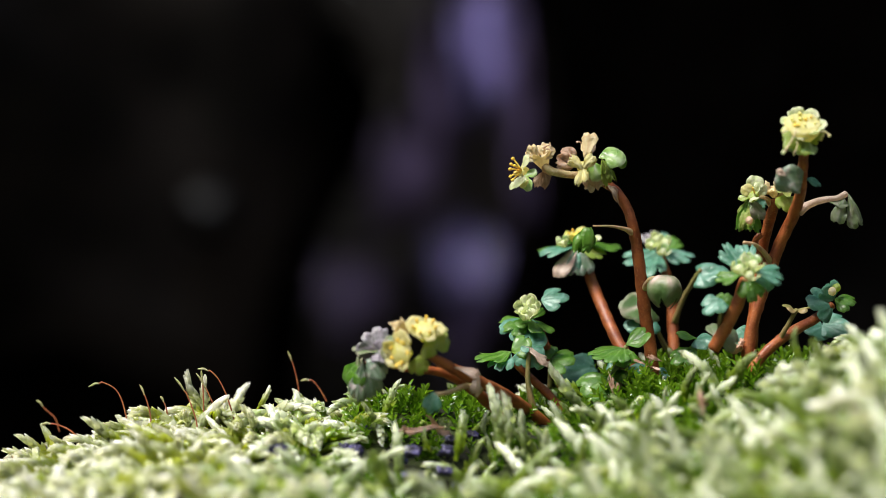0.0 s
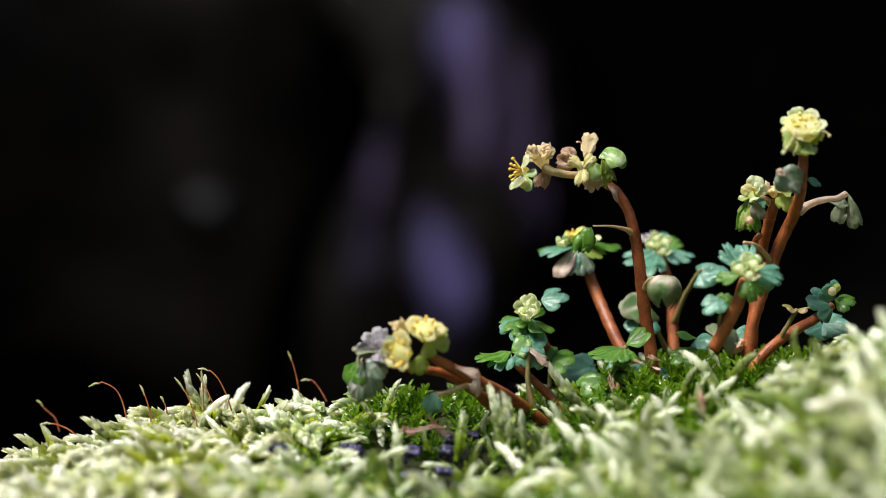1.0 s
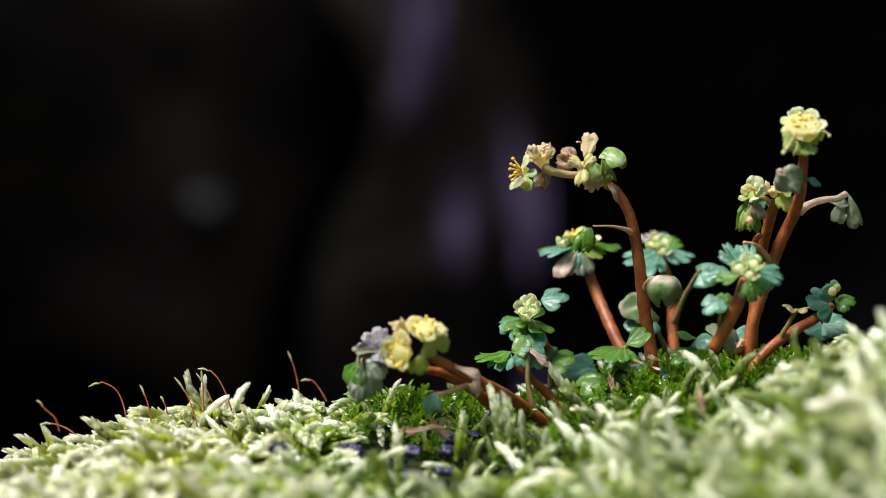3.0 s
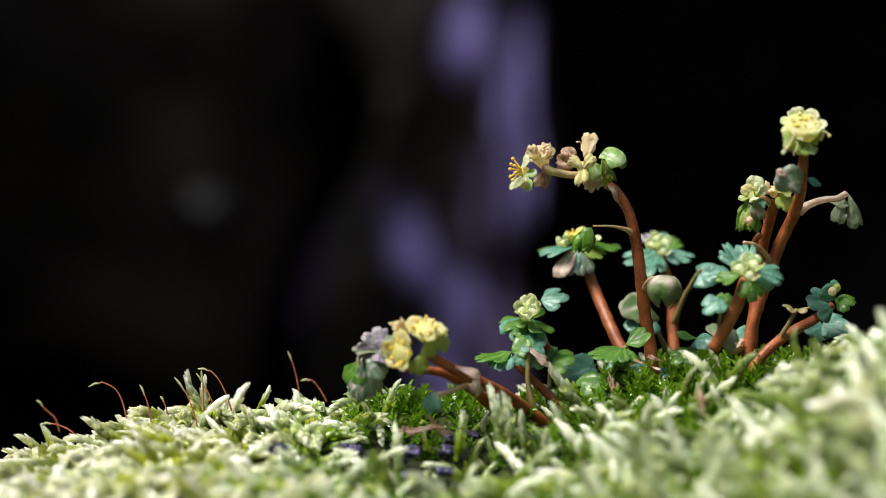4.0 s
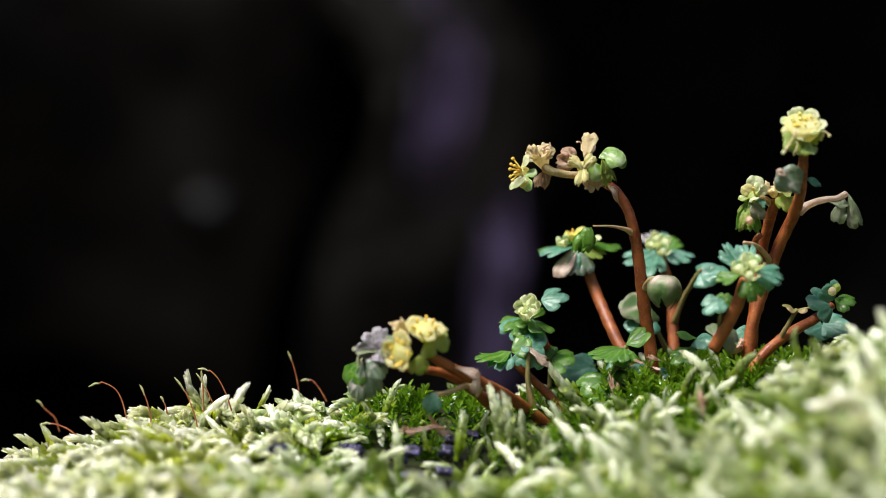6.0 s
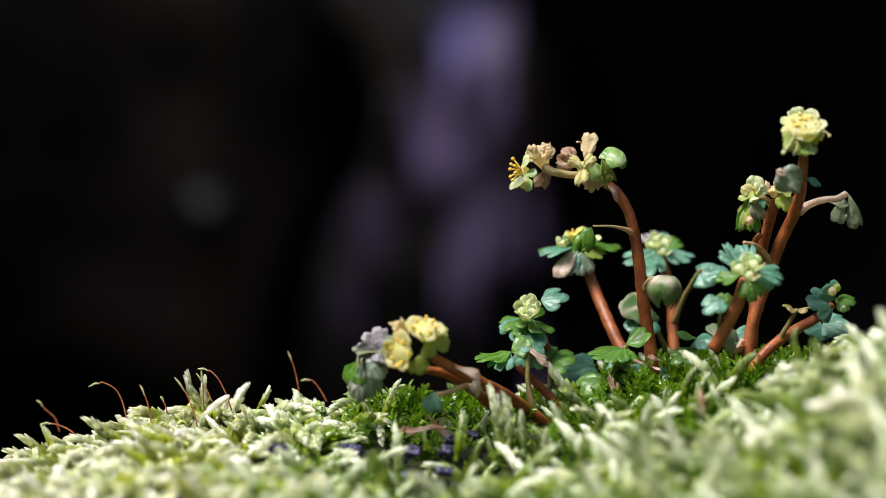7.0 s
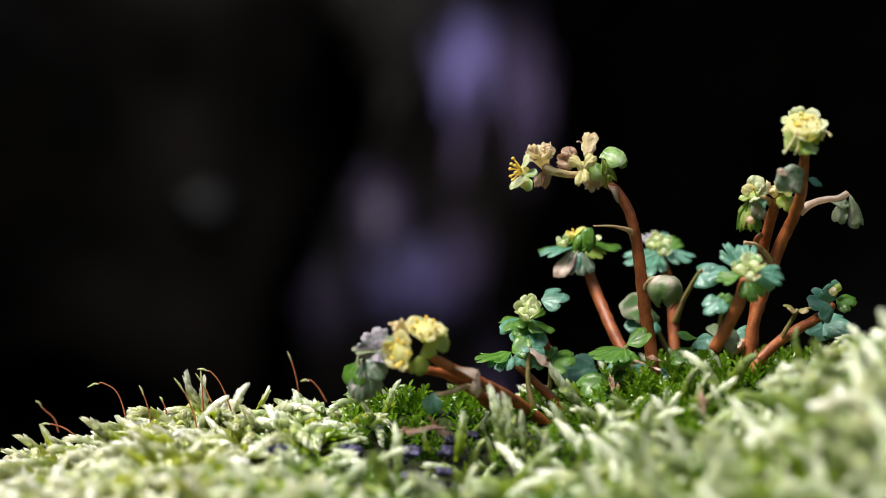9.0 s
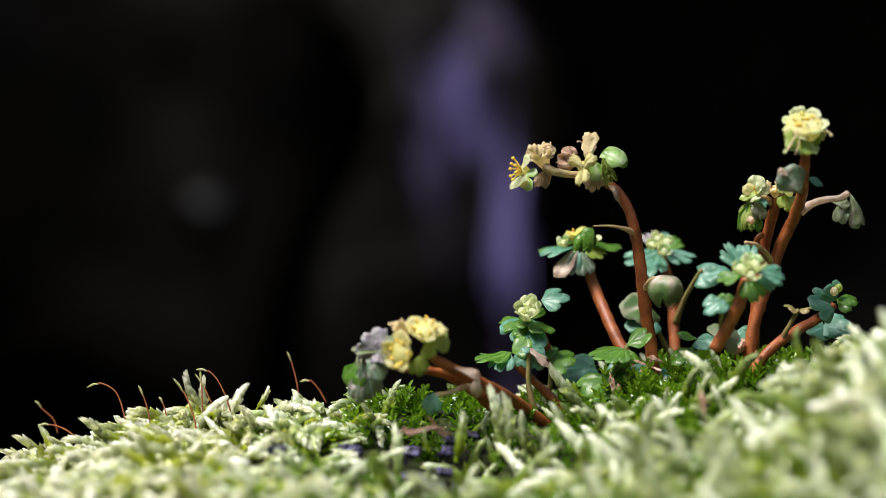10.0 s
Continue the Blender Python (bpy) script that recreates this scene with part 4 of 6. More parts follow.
def low_right_plant():
    p = plant("saxifrage", V(48.4, 0, 230.3), "leaning red-stemmed saxifrage rising out of the moss")
    stalk(p, [V(48.1, -1, 230.1), V(50.0, -1, 232.8), V(52.8, 0, 235.3), V(56.2, 2, 237.3), V(59.6, 4, 239.0), V(62.2, 5, 241.1)], mm(0.85, 0.9, 0.95, 0.95, 0.9, 0.8), M_STEM)
    leaf(p, V(62.0, 5, 241.2), V(58.9, 2, 242.2), (-0.3, -1, 0.5), M_TEAL, lobes=3, spread=180, depth=0.3, cup=0.3)
    leaf(p, V(62.4, 5, 241.8), V(61.0, 3, 244.3), (-0.1, -1, 0.5), M_TEAL, lobes=3, spread=150, depth=0.3, cup=0.3)
    leaf(p, V(62.6, 5, 242.1), V(66.2, 3, 242.0), (0.3, -0.8, 0.9), M_GREEN, lobes=3, spread=140, depth=0.35, cup=0.35)
    bud(p, V(62.0, 3, 243.3), (0, -0.3, 1), 0.0007, M_DRY)
    bud(p, V(62.8, 4, 243.8), (0.3, -0.3, 1), 0.0007, M_LIME)
    stalk(p, [V(53.2, 0, 235.8), V(54.5, -1, 238.3), V(55.6, -2, 240.5)], mm(0.5, 0.4, 0.4), M_OLIVE, "petiole")
    leaf(p, V(55.6, -2, 240.3), V(53.7, -3, 241.5), (0.2, -0.5, 1), M_OLIVE, lobes=2, spread=120, depth=0.3, cup=0.3)
    leaf(p, V(55.6, -2, 240.3), V(57.4, -3, 241.0), (-0.1, -0.5, 1), M_OLIVE, lobes=2, spread=110, depth=0.3, cup=0.3)
    leaf(p, V(61.3, 9, 237.8), V(65.8, 6, 237.4), (0, -1, 0.6), M_TEAL, lobes=4, spread=220, depth=0.25, cup=0.2, width=0.6)
    leaf(p, V(61.5, 9, 237.5), V(58.1, 6, 236.9), (0, -1, 0.6), M_TEAL, lobes=3, spread=180, depth=0.25, cup=0.2, width=0.7)


def lying_plant():
    p = plant("saxifrage", V(15.7, 0, 222.2), "sprawling red-stemmed saxifrage with two yellow flowers")
    stalk(p, [V(16.8, 0, 221.9), V(12.9, -3, 225.1), V(9.7, -7, 227.3), V(6.4, -11, 229.2), V(2.7, -15, 231.2), V(-0.3, -18, 232.9), V(-2.7, -20, 234.6)], mm(1.0, 1.05, 1.05, 1.05, 1.0, 0.85, 0.75), M_STEM)
    stalk(p, [V(9.4, -2, 223.3), V(6.9, -5, 226.1), V(4.0, -9, 228.8), V(0.5, -12, 230.9), V(-2.8, -15, 231.6)], mm(0.9, 1.0, 0.95, 0.85, 0.7), M_STEM)
    flower(p, V(-2.7, -21, 238.0), (0.1, -0.8, 0.9), 0.0031, M_PALE, M_YELLOW, 0.4, 5, 7, 0.22, 0.4, seed=41)
    flower(p, V(-6.4, -22, 234.5), (-0.7, -0.9, 0.05), 0.0032, M_PALE, M_YELLOW, 0.4, 5, 7, 0.22, 0.2, seed=43)
    crumpled(p, V(-6.1, -19, 237.3), (-0.2, -0.4, 1), 0.0023, M_DRY, 45)
    leaf(p, V(-2.4, -20, 235.8), V(0.7, -19, 238.6), (0.2, -1, 0.6), M_LIME, lobes=3, spread=160, depth=0.25, cup=0.2)
    leaf(p, V(-2.9, -21, 235.7), V(-0.8, -22, 235.1), (0.2, -1, 0.1), M_LIME, lobes=2, spread=180, depth=0.2, cup=0.2)
    leaf(p, V(-3.6, -20, 234.1), V(-3.4, -21, 230.8), (0.1, -1, 0.2), M_LIME, lobes=3, spread=130, depth=0.3, cup=0.3, width=0.8)
    leaf(p, V(-5.9, -19, 234.8), V(-9.6, -18, 237.1), (-0.2, -1, 0.5), M_BRONZE, lobes=3, spread=140, depth=0.3, cup=0.3)
    # greyish crumpled leaves beside the flowers
    for q in (V(-11.3, -17, 237.9), V(-12.8, -18, 236.3), V(-10.4, -19, 233.1), V(-8.0, -17, 236.7)):
        leaf(p, V(-9.6, -17, 234.7), q, (-0.3, -1, 0.3), M_MAUVE, "grey-violet crumpled leaf", lobes=2, spread=120, depth=0.25, cup=0.2, fold=-0.2, jag=0.1, rough=0.07)
    leaf(p, V(-9.2, -17, 234.2), V(-13.8, -17, 235.4), (-0.1, -0.6, 1), M_BRONZE, lobes=3, spread=60, depth=0.3, cup=0.1)
    stalk(p, [V(-2.8, -15, 231.6), V(-6.4, -15, 232.0), V(-9.6, -16, 232.9), V(-11.9, -16, 232.9)], mm(0.7, 0.55, 0.45, 0.4), M_STEM, "petiole")
    leaf(p, V(-11.5, -16, 233.8), V(-11.9, -17, 226.5), (-0.1, -1, 0.25), M_DRAPE, "drooping grey-green lobed leaf with pinkish ends", lobes=4, spread=74, depth=0.3, cup=0.22, rough=0.05, fold=-0.12)
    leaf(p, V(-11.6, -18, 233.4), V(-8.2, -19, 231.4), (0.2, -1, 0.5), M_DRAPE, lobes=2, spread=100, depth=0.15, cup=0.3, rough=0.05)
    leaf(p, V(-12.9, -15, 233.9), V(-15.0, -14, 228.5), (-1, -0.5, 0.2), M_BRONZE, lobes=2, spread=60, depth=0.25, cup=0.3, fold=-0.2)
    leaf(p, V(-12.4, -15, 233.8), V(-13.9, -15, 227.3), (-0.7, -0.9, 0.1), M_BRONZE, lobes=2, spread=44, depth=0.25, cup=0.25)
    leaf(p, V(-13.1, -15, 232.9), V(-14.8, -15, 228.6), (-0.8, -0.9, 0.1), M_GREEN, lobes=2, spread=120, depth=0.25, cup=0.25)
    # side leaves nearer the root
    leaf(p, V(1.4, -17, 232.3), V(5.7, -18, 231.8), (0.0, -0.6, 1), M_PINK, "pale pinkish sheath on the stem", lobes=2, spread=40, depth=0.15, cup=0.25, fold=-0.3)
    leaf(p, V(5.3, -18, 232.0), V(4.8, -18, 227.6), (0.2, -1, 0.1), M_PINK, lobes=2, spread=34, depth=0.2, cup=0.15, fold=-0.25)
    stalk(p, [V(5.7, -12, 228.4), V(3.5, -16, 229.2), V(0.9, -18, 228.4), V(-1.4, -19, 228.1)], mm(0.6, 0.5, 0.4, 0.4), M_STALK, "petiole")
    leaf(p, V(-1.2, -19, 228.5), V(-2.4, -20, 225.3), (-0.3, -1, 0.2), M_TEAL, lobes=3, spread=130, depth=0.2, cup=0.3, width=0.7)


def small_plants():
    p = plant("saxifrage", V(15.3, 1, 221.9), "young saxifrage with one folded pinkish-white leaf")
    stalk(p, [V(15.9, 1, 221.3), V(14.1, 0, 225.5), V(13.4, 0, 229.6), V(13.6, 0, 233.8)], mm(0.75, 0.6, 0.45, 0.4), M_OLIVE)
    leaf(p, V(12.5, 0, 234.7), V(17.2, -1, 233.5), (0.25, -0.6, 1), M_PINK, "pinkish white folded leaf", lobes=2, spread=42, depth=0.15, cup=0.35, fold=-0.4, rough=0.06)
    leaf(p, V(13.6, 0, 234.6), V(12.3, -1, 234.1), (-0.2, -0.8, 0.6), M_TEAL, lobes=1, spread=100, depth=0.2, cup=0.2)
    leaf(p, V(13.4, 1, 234.3), V(14.6, -1, 231.2), (0, -1, 0.3), M_TEAL, lobes=4, spread=190, depth=0.2, cup=0.3, width=0.9)
    p = plant("saxifrage", V(18.1, 3, 224.7), "leaning saxifrage with a wide dark green leaf")
    stalk(p, [V(19.6, 3, 224.0), V(16.0, 3, 227.6), V(13.1, 3, 230.3), V(10.4, 3, 232.8)], mm(0.75, 0.75, 0.7, 0.6), M_STEM)
    leaf(p, V(10.9, 2, 233.5), V(4.8, -1, 233.2), (0, -0.14, 1), M_GREEN, lobes=4, spread=120, depth=0.4, cup=0.12, width=0.9)
    leaf(p, V(10.8, 1, 233.4), V(8.2, -3, 232.0), (-0.2, -0.6, 0.9), M_TEAL, lobes=3, spread=90, depth=0.4, cup=0.3)
    leaf(p, V(10.9, 2, 233.6), V(13.8, 1, 235.8), (-0.2, -0.8, 0.7), M_GREEN, lobes=3, spread=140, depth=0.3, cup=0.2)
    p = plant("saxifrage", V(18.9, 10, 227.2), "small saxifrage with a bud cluster and green lobed leaves")
    stalk(p, [V(19.8, 10, 226.3), V(18.1, 9, 230.5), V(16.6, 9, 234.4), V(15.1, 8, 238.1)], mm(0.8, 0.8, 0.8, 0.65), M_STEM)
    c = V(14.4, 8, 238.7)
    leaf(p, c, V(8.9, 6, 237.8), (0, -0.5, 1), M_GREEN, lobes=3, spread=120, depth=0.4, cup=0.2)
    leaf(p, c, V(10.9, 3, 235.5), (-0.1, -0.9, 0.9), M_TEAL, lobes=3, spread=140, depth=0.4, cup=0.2)
    leaf(p, c, V(15.1, 3, 237.5), (0.3, -0.8, 0.9), M_GREEN, lobes=3, spread=140, depth=0.4, cup=0.2)
    leaf(p, c, V(15.6, 9, 241.9), (0.3, -1, 0.4), M_GREEN, lobes=3, spread=110, depth=0.35, cup=0.2)
    leaf(p, V(15.8, 9, 241.7), V(20.1, 8, 242.8), (-0.1, -0.8, 0.9), M_TEAL, lobes=3, spread=150, depth=0.4, cup=0.2)
    for q, r in ((V(14.0, 6, 241.2), 1.4), (V(12.7, 5, 240.1), 1.3), (V(14.1, 4, 239.8), 1.3), (V(13.2, 4, 239.1), 1.1), (V(14.9, 6, 240.5), 1.1)):
        bud_cluster(p, q, (-0.2, -0.7, 1), r * 0.0012, M_CREAM, int(r * 30) + int(q.x * 1e4))
    p = plant("saxifrage", V(17.4, 7, 228.3), "seedling with fresh green lobed leaves")
    stalk(p, [V(17.1, 7, 227.4), V(17.3, 7, 230.6), V(17.8, 7, 232.4)], mm(0.45, 0.4, 0.35), M_OLIVE)
    leaf(p, V(17.4, 7, 232.3), V(21.3, 5, 232.7), (0, -0.7, 1), M_GREEN, lobes=3, spread=190, depth=0.35, cup=0.25)
    leaf(p, V(17.1, 7, 232.3), V(16.8, 9, 235.0), (-0.2, -1, 0.4), M_GREEN, lobes=3, spread=110, depth=0.3, cup=0.2)
    p = plant("saxifrage", V(28.4, 2, 227.7), "seedling with wide green leaves beside a red stem")
    stalk(p, [V(28.2, 2, 226.8), V(28.3, 1, 231.3), V(28.9, 0, 234.7)], mm(0.55, 0.45, 0.4), M_OLIVE)
    leaf(p, V(28.6, 0, 234.4), V(23.2, -3, 233.4), (-0.1, -0.38, 1), M_GREEN, lobes=5, spread=170, depth=0.32, cup=0.15, width=0.85)
    leaf(p, V(28.9, 0, 234.7), V(33.2, 0, 237.1), (-0.3, -0.7, 0.9), M_GREEN, lobes=2, spread=110, depth=0.3, cup=-0.1, width=0.8)
    leaf(p, V(29.1, 0, 234.2), V(28.0, -3, 232.4), (0, -1, 0.8), M_GREEN, lobes=3, spread=150, depth=0.3, cup=0.3)
    p = plant("saxifrage", V(24.5, 12, 227.1), "seedling with pale bluish round leaves")
    stalk(p, [V(24.6, 12, 226.2), V(24.0, 12, 228.5), V(23.4, 12, 230.3)], mm(0.45, 0.4, 0.35), M_OLIVE)
    leaf(p, V(24.6, 12, 230.6), V(19.9, 9, 230.0), (0, -1, 0.5), M_TEAL, lobes=3, spread=230, depth=0.2, cup=0.2, width=0.75)
    leaf(p, V(26.3, 12, 230.2), V(29.9, 9, 229.3), (0.1, -1, 0.4), M_TEAL, lobes=3, spread=200, depth=0.2, cup=0.2)
    p = plant("saxifrage", V(26.4, 0, 225.1), "seedling with a greyish cup-shaped leaf")
    stalk(p, [V(27.7, 1, 224.3), V(27.0, 1, 226.8), V(26.6, 0, 229.4)], mm(0.6, 0.55, 0.5), M_STEM)
    leaf(p, V(26.7, 1, 230.0), V(26.1, -2, 232.3), (0.0, -1, 0.6), M_GREY, lobes=4, spread=240, depth=0.15, cup=-0.35, width=1.1)
    leaf(p, V(26.4, 0, 229.7), V(21.1, -3, 227.9), (0, -0.8, 0.9), M_GREEN, lobes=3, spread=140, depth=0.3, cup=0.3, width=0.8)
    leaf(p, V(26.8, 0, 229.7), V(29.2, -1, 230.9), (0, -0.8, 0.9), M_GREEN, lobes=3, spread=140, depth=0.3, cup=0.3, width=0.8)
    p = plant("saxifrage", V(33.2, 6, 228.3), "seedling with flat bluish leaves low in the moss")
    stalk(p, [V(33.2, 6, 227.4), V(33.0, 6, 229.1), V(33.2, 6, 230.2)], mm(0.45, 0.4, 0.35), M_OLIVE)
    leaf(p, V(33.2, 6, 230.0), V(29.5, 3, 229.8), (0, -1, 0.6), M_TEAL, lobes=3, spread=200, depth=0.2, cup=0.2, width=0.7)
    leaf(p, V(33.2, 6, 230.2), V(37.2, 5, 230.7), (0, -0.6, 1), M_TEAL, lobes=3, spread=150, depth=0.25, cup=0.3, width=0.8)
    p = plant("saxifrage", V(39.7, 3, 231.2), "seedling with narrow green leaves in the moss")
    stalk(p, [V(39.7, 3, 230.7), V(39.9, 3, 233.0), V(40.2, 2, 235.0)], mm(0.45, 0.4, 0.35), M_OLIVE)
    leaf(p, V(40.4, 2, 235.7), V(37.1, 2, 236.8), (0, -0.5, 1), M_GREEN, lobes=2, spread=100, depth=0.2, cup=0.15, width=0.7)
    leaf(p, V(40.0, 2, 235.6), V(42.6, -1, 235.7), (0, -0.9, 0.7), M_TEAL, lobes=3, spread=190, depth=0.2, cup=0.3, width=0.6)
    leaf(p, V(39.9, 1, 234.2), V(36.4, -2, 233.2), (-0.1, -0.8, 1), M_GREEN, lobes=3, spread=140, depth=0.25, cup=0.4, width=0.8)
    p = plant("saxifrage", V(46.5, 4, 232.1), "small withered greyish leaf tuft between the stems")
    stalk(p, [V(46.7, 4, 231.2), V(46.6, 3, 233.4), V(46.7, 2, 235.7)], mm(0.55, 0.5, 0.4), M_STEM)
    leaf(p, V(46.8, 2, 236.5), V(44.4, -1, 235.4), (-0.2, -1, 0.5), M_TEAL, lobes=3, spread=190, depth=0.2, cup=0.4)
    leaf(p, V(47.0, 2, 237.5), V(48.8, 0, 235.8), (0.2, -1, 0.6), M_TEAL, lobes=3, spread=190, depth=0.2, cup=0.4)
    crumpled(p, V(46.1, 0, 234.2), (0, -0.6, 1), 0.0022, M_BROWN, 61, "withered_leaf", "brown shrivelled leaf")


tall_plant()
rear_plant()
far_plant()
right_plant()
front_plant()
low_right_plant()
lying_plant()
small_plants()


# ---------------------------------------------------------------- moss sporophytes
def sporophyte(pts, head, r=0.13):
    s = thing("moss_sporophyte", pts[0], "thin reddish moss stalk with a slender pale spore capsule", "moss", "moss spore stalks")
    n = len(pts)
    cut = pts[-1].lerp(pts[-2], head)
    stalk(s, [*pts[:-1], cut], mm(r * 1.2, r, r), M_SETA, "stalk", ring=7)
    q = [cut, cut.lerp(pts[-1], 0.35) + Vector((0, 0, 0.0002)), cut.lerp(pts[-1], 0.7) + Vector((0, 0, 0.0001)), pts[-1]]
    stalk(s, q, mm(r, r * 1.6, r * 1.5, r * 0.35), M_CAPSULE, "capsule", ring=8)


for pts in ([V(-63.0, 16, 219.9), V(-63.7, 16, 222.1), V(-65.4, 16, 223.7), V(-66.8, 16, 225.2)],
            [V(-58.2, 8, 219.3), V(-60.7, 8, 221.1), V(-62.7, 8, 221.8), V(-64.8, 8, 221.7)],
            [V(-49.9, 2, 221.4), V(-50.8, 2, 225.4), V(-52.0, 2, 227.7), V(-54.0, 2, 228.8), V(-56.3, 2, 228.1)],
            [V(-45.7, -2, 219.4), V(-46.0, -2, 223.9), V(-46.7, -2, 226.5), V(-47.7, -2, 228.7)],
            [V(-43.3, 2, 220.9), V(-43.8, 2, 224.1), V(-44.2, 2, 225.4), V(-44.9, 2, 226.6)],
            [V(-38.2, -4, 218.7), V(-38.6, -4, 223.1), V(-40.0, -4, 227.1), V(-42.0, -4, 229.9)],
            [V(-35.2, 0, 221.1), V(-35.9, 0, 224.4), V(-37.1, 0, 227.3), V(-39.0, 0, 230.4)],
            [V(-37.7, 0, 219.7), V(-37.8, 0, 224.6), V(-37.9, 0, 227.8), V(-38.2, 0, 230.9)],
            [V(-33.0, 1, 222.8), V(-34.2, 1, 226.6), V(-35.4, 1, 229.1), V(-36.7, 1, 230.6), V(-38.9, 1, 231.0)],
            [V(-23.4, 12, 224.8), V(-23.6, 12, 228.0), V(-24.4, 12, 231.2), V(-25.3, 12, 233.4)],
            [V(-19.0, 14, 225.0), V(-20.1, 14, 227.0), V(-21.4, 14, 228.5), V(-23.3, 14, 228.4)],
            [V(-63.7, -10, 213.4), V(-64.6, -10, 215.4), V(-65.8, -10, 217.4), V(-67.9, -10, 219.4)]):
    sporophyte(pts, 0.75)


# ---------------------------------------------------------------- stones and dead leaves on the humus
def stone(at, r, seed):
    bm = bmesh.new()
    bmesh.ops.create_icosphere(bm, subdivisions=3, radius=1.0)
    rnd = random.Random(seed)
    s = Vector((rnd.uniform(0.8, 1.3), rnd.uniform(0.7, 1.1), rnd.uniform(0.55, 0.85)))
    for v in bm.verts:
        d = v.co.normalized()
        k = 1 + 0.55 * noise.cell(d * 2.2 + Vector((seed, 0, 0))) + 0.25 * noise.noise(d * 2.5 + Vector((seed * 3.1, 0, 0))) + 0.08 * noise.noise(d * 9)
        v.co = Vector((d.x * s.x, d.y * s.y, d.z * s.z)) * k * r + at
    bmesh.ops.smooth_vert(bm, verts=bm.verts, factor=0.25, use_axis_x=True, use_axis_y=True, use_axis_z=True)
    ob = part("stone", bm, M_SLATE)
    return tagged(ob, "small wet grey stone half sunk in the moss, coloured with a violet sky tint", "stone", "stones in the moss")


for k, (at, r) in enumerate(((V(-12.2, -8, 222.1), 1.5), (V(-13.3, -18, 219.4), 1.6), (V(-4.1, -28, 216.5), 1.9), (V(0.5, -18, 219.4), 1.9), 
                             (V(1.4, -14, 220.8), 1.4), (V(4.4, -10, 221.2), 1.3), (V(-4.6, -18, 219.4), 1.7), (V(-24.5, -24, 219.7), 2.0), (V(-26.7, -24, 219.4), 1.6),
                             (V(-15.0, -15, 220.0), 1.2), (V(-1.0, -30, 215.4), 1.5), (V(0.2, -26, 217.2), 1.4), (V(-6.2, -22, 218.6), 1.3), (V(2.2, -30, 215.0), 1.6))):
    stone(at, r * 0.0007, k)


def dead_leaves():
    d = thing("dead_leaf", V(-2.9, -14, 223.8), "curled pinkish-brown dead leaf lying on the moss", "leaf")
    part("blade", blade(V(0.7, -14, 223.0), V(-6.7, -15, 223.8), (-0.1, -0.55, 1), lobes=2, spread=24, depth=0.3, cup=0.2, fold=-0.8, width=0.9, seed=71, jag=0.25, rough=0.1), M_BROWN, d)
    part("blade", blade(V(-2.8, -14, 224.4), V(4.1, -13, 221.1), (0.4, -0.6, 1), lobes=2, spread=24, depth=0.3, cup=0.2, fold=-0.8, width=0.9, seed=72, jag=0.25, rough=0.1), M_BROWN, d)
    d = thing("withered_bract", V(32.5, -2, 231.0), "small star-shaped pinkish withered bract", "leaf")
    for q in (V(30.0, -3, 232.8), V(32.5, -4, 233.1), V(33.9, -4, 231.3), V(30.7, -3, 231.0)):
        part("tip", blade(V(32.3, -2, 231.6), q, (0, -1, 0.4), lobes=1, spread=13, depth=0.1, cup=0.2, seed=73, jag=0.2), M_BROWN, d)
    d = thing("withered_bract", V(26.5, -5, 227.2), "small dry brown bract in the moss", "leaf")
    part("tip", blade(V(26.6, -5, 226.7), V(26.2, -6, 230.4), (0.3, -1, 0.2), lobes=3, spread=24, depth=0.5, cup=0.2, seed=75, jag=0.3), M_BROWN, d)
    part("tip", blade(V(26.5, -5, 226.7), V(27.6, -6, 228.8), (0.6, -1, 0.2), lobes=2, spread=26, depth=0.4, cup=0.2, seed=76, jag=0.3), M_BROWN, d)

    for foot, tip, n in ((V(37.4, -36, 225.9), V(36.9, -37, 229.5), (-0.3, -1, 0.2)), (V(29.2, -30, 224.3), V(32.5, -32, 223.3), (0.1, -0.8, 0.8)), (V(34.1, -6, 232.5), V(32.1, -7, 233.6), (0, -1, 0.5))):
        d = thing("dead_leaf", foot, "small curled brown scrap of a dead leaf in the moss", "leaf")
        part("blade", blade(foot, tip, n, lobes=2, spread=30, depth=0.25, cup=0.2, fold=-0.4, seed=int(foot.x * 9000), jag=0.25, rough=0.1), M_BROWN, d)


dead_leaves()


# ---------------------------------------------------------------- drops caught in the moss
M_DROP, _nt, _p, _o = shader("clear_water")
_p.inputs["Base Color"].default_value = (1, 1, 1, 1)
_p.inputs["Roughness"].default_value = 0.02
_p.inputs["IOR"].default_value = 1.33
_p.inputs["Transmission Weight"].default_value = 1.0
for at, r in ((V(0.5, -14, 223.8), 0.45), (V(1.9, -13, 223.1), 0.3), (V(8.2, -8, 225.1), 0.3), (V(49.2, -2, 233.9), 0.4), (V(52.6, -3, 233.1), 0.35), (V(32.4, -3, 232.4), 0.3), (V(25.7, -8, 227.2), 0.3),
              (V(39.0, -8, 231.3), 0.3), (V(-10.7, -14, 219.1), 0.3), (V(-19.9, -2, 224.1), 0.3), (V(-24.7, -3, 223.1), 0.35), (V(34.0, -10, 228.3), 0.3), (V(19.4, -6, 227.2), 0.25), (V(-7.4, -6, 228.1), 0.3)):
    bm = bmesh.new()
    bmesh.ops.create_icosphere(bm, subdivisions=3, radius=r * 0.001, matrix=Matrix.Translation(at) @ Matrix.Diagonal((1, 1, 0.85, 1)))
    tagged(part("water_drop", bm, M_DROP), "tiny clear water drop clinging to the moss", "water drop", "drops in the moss")


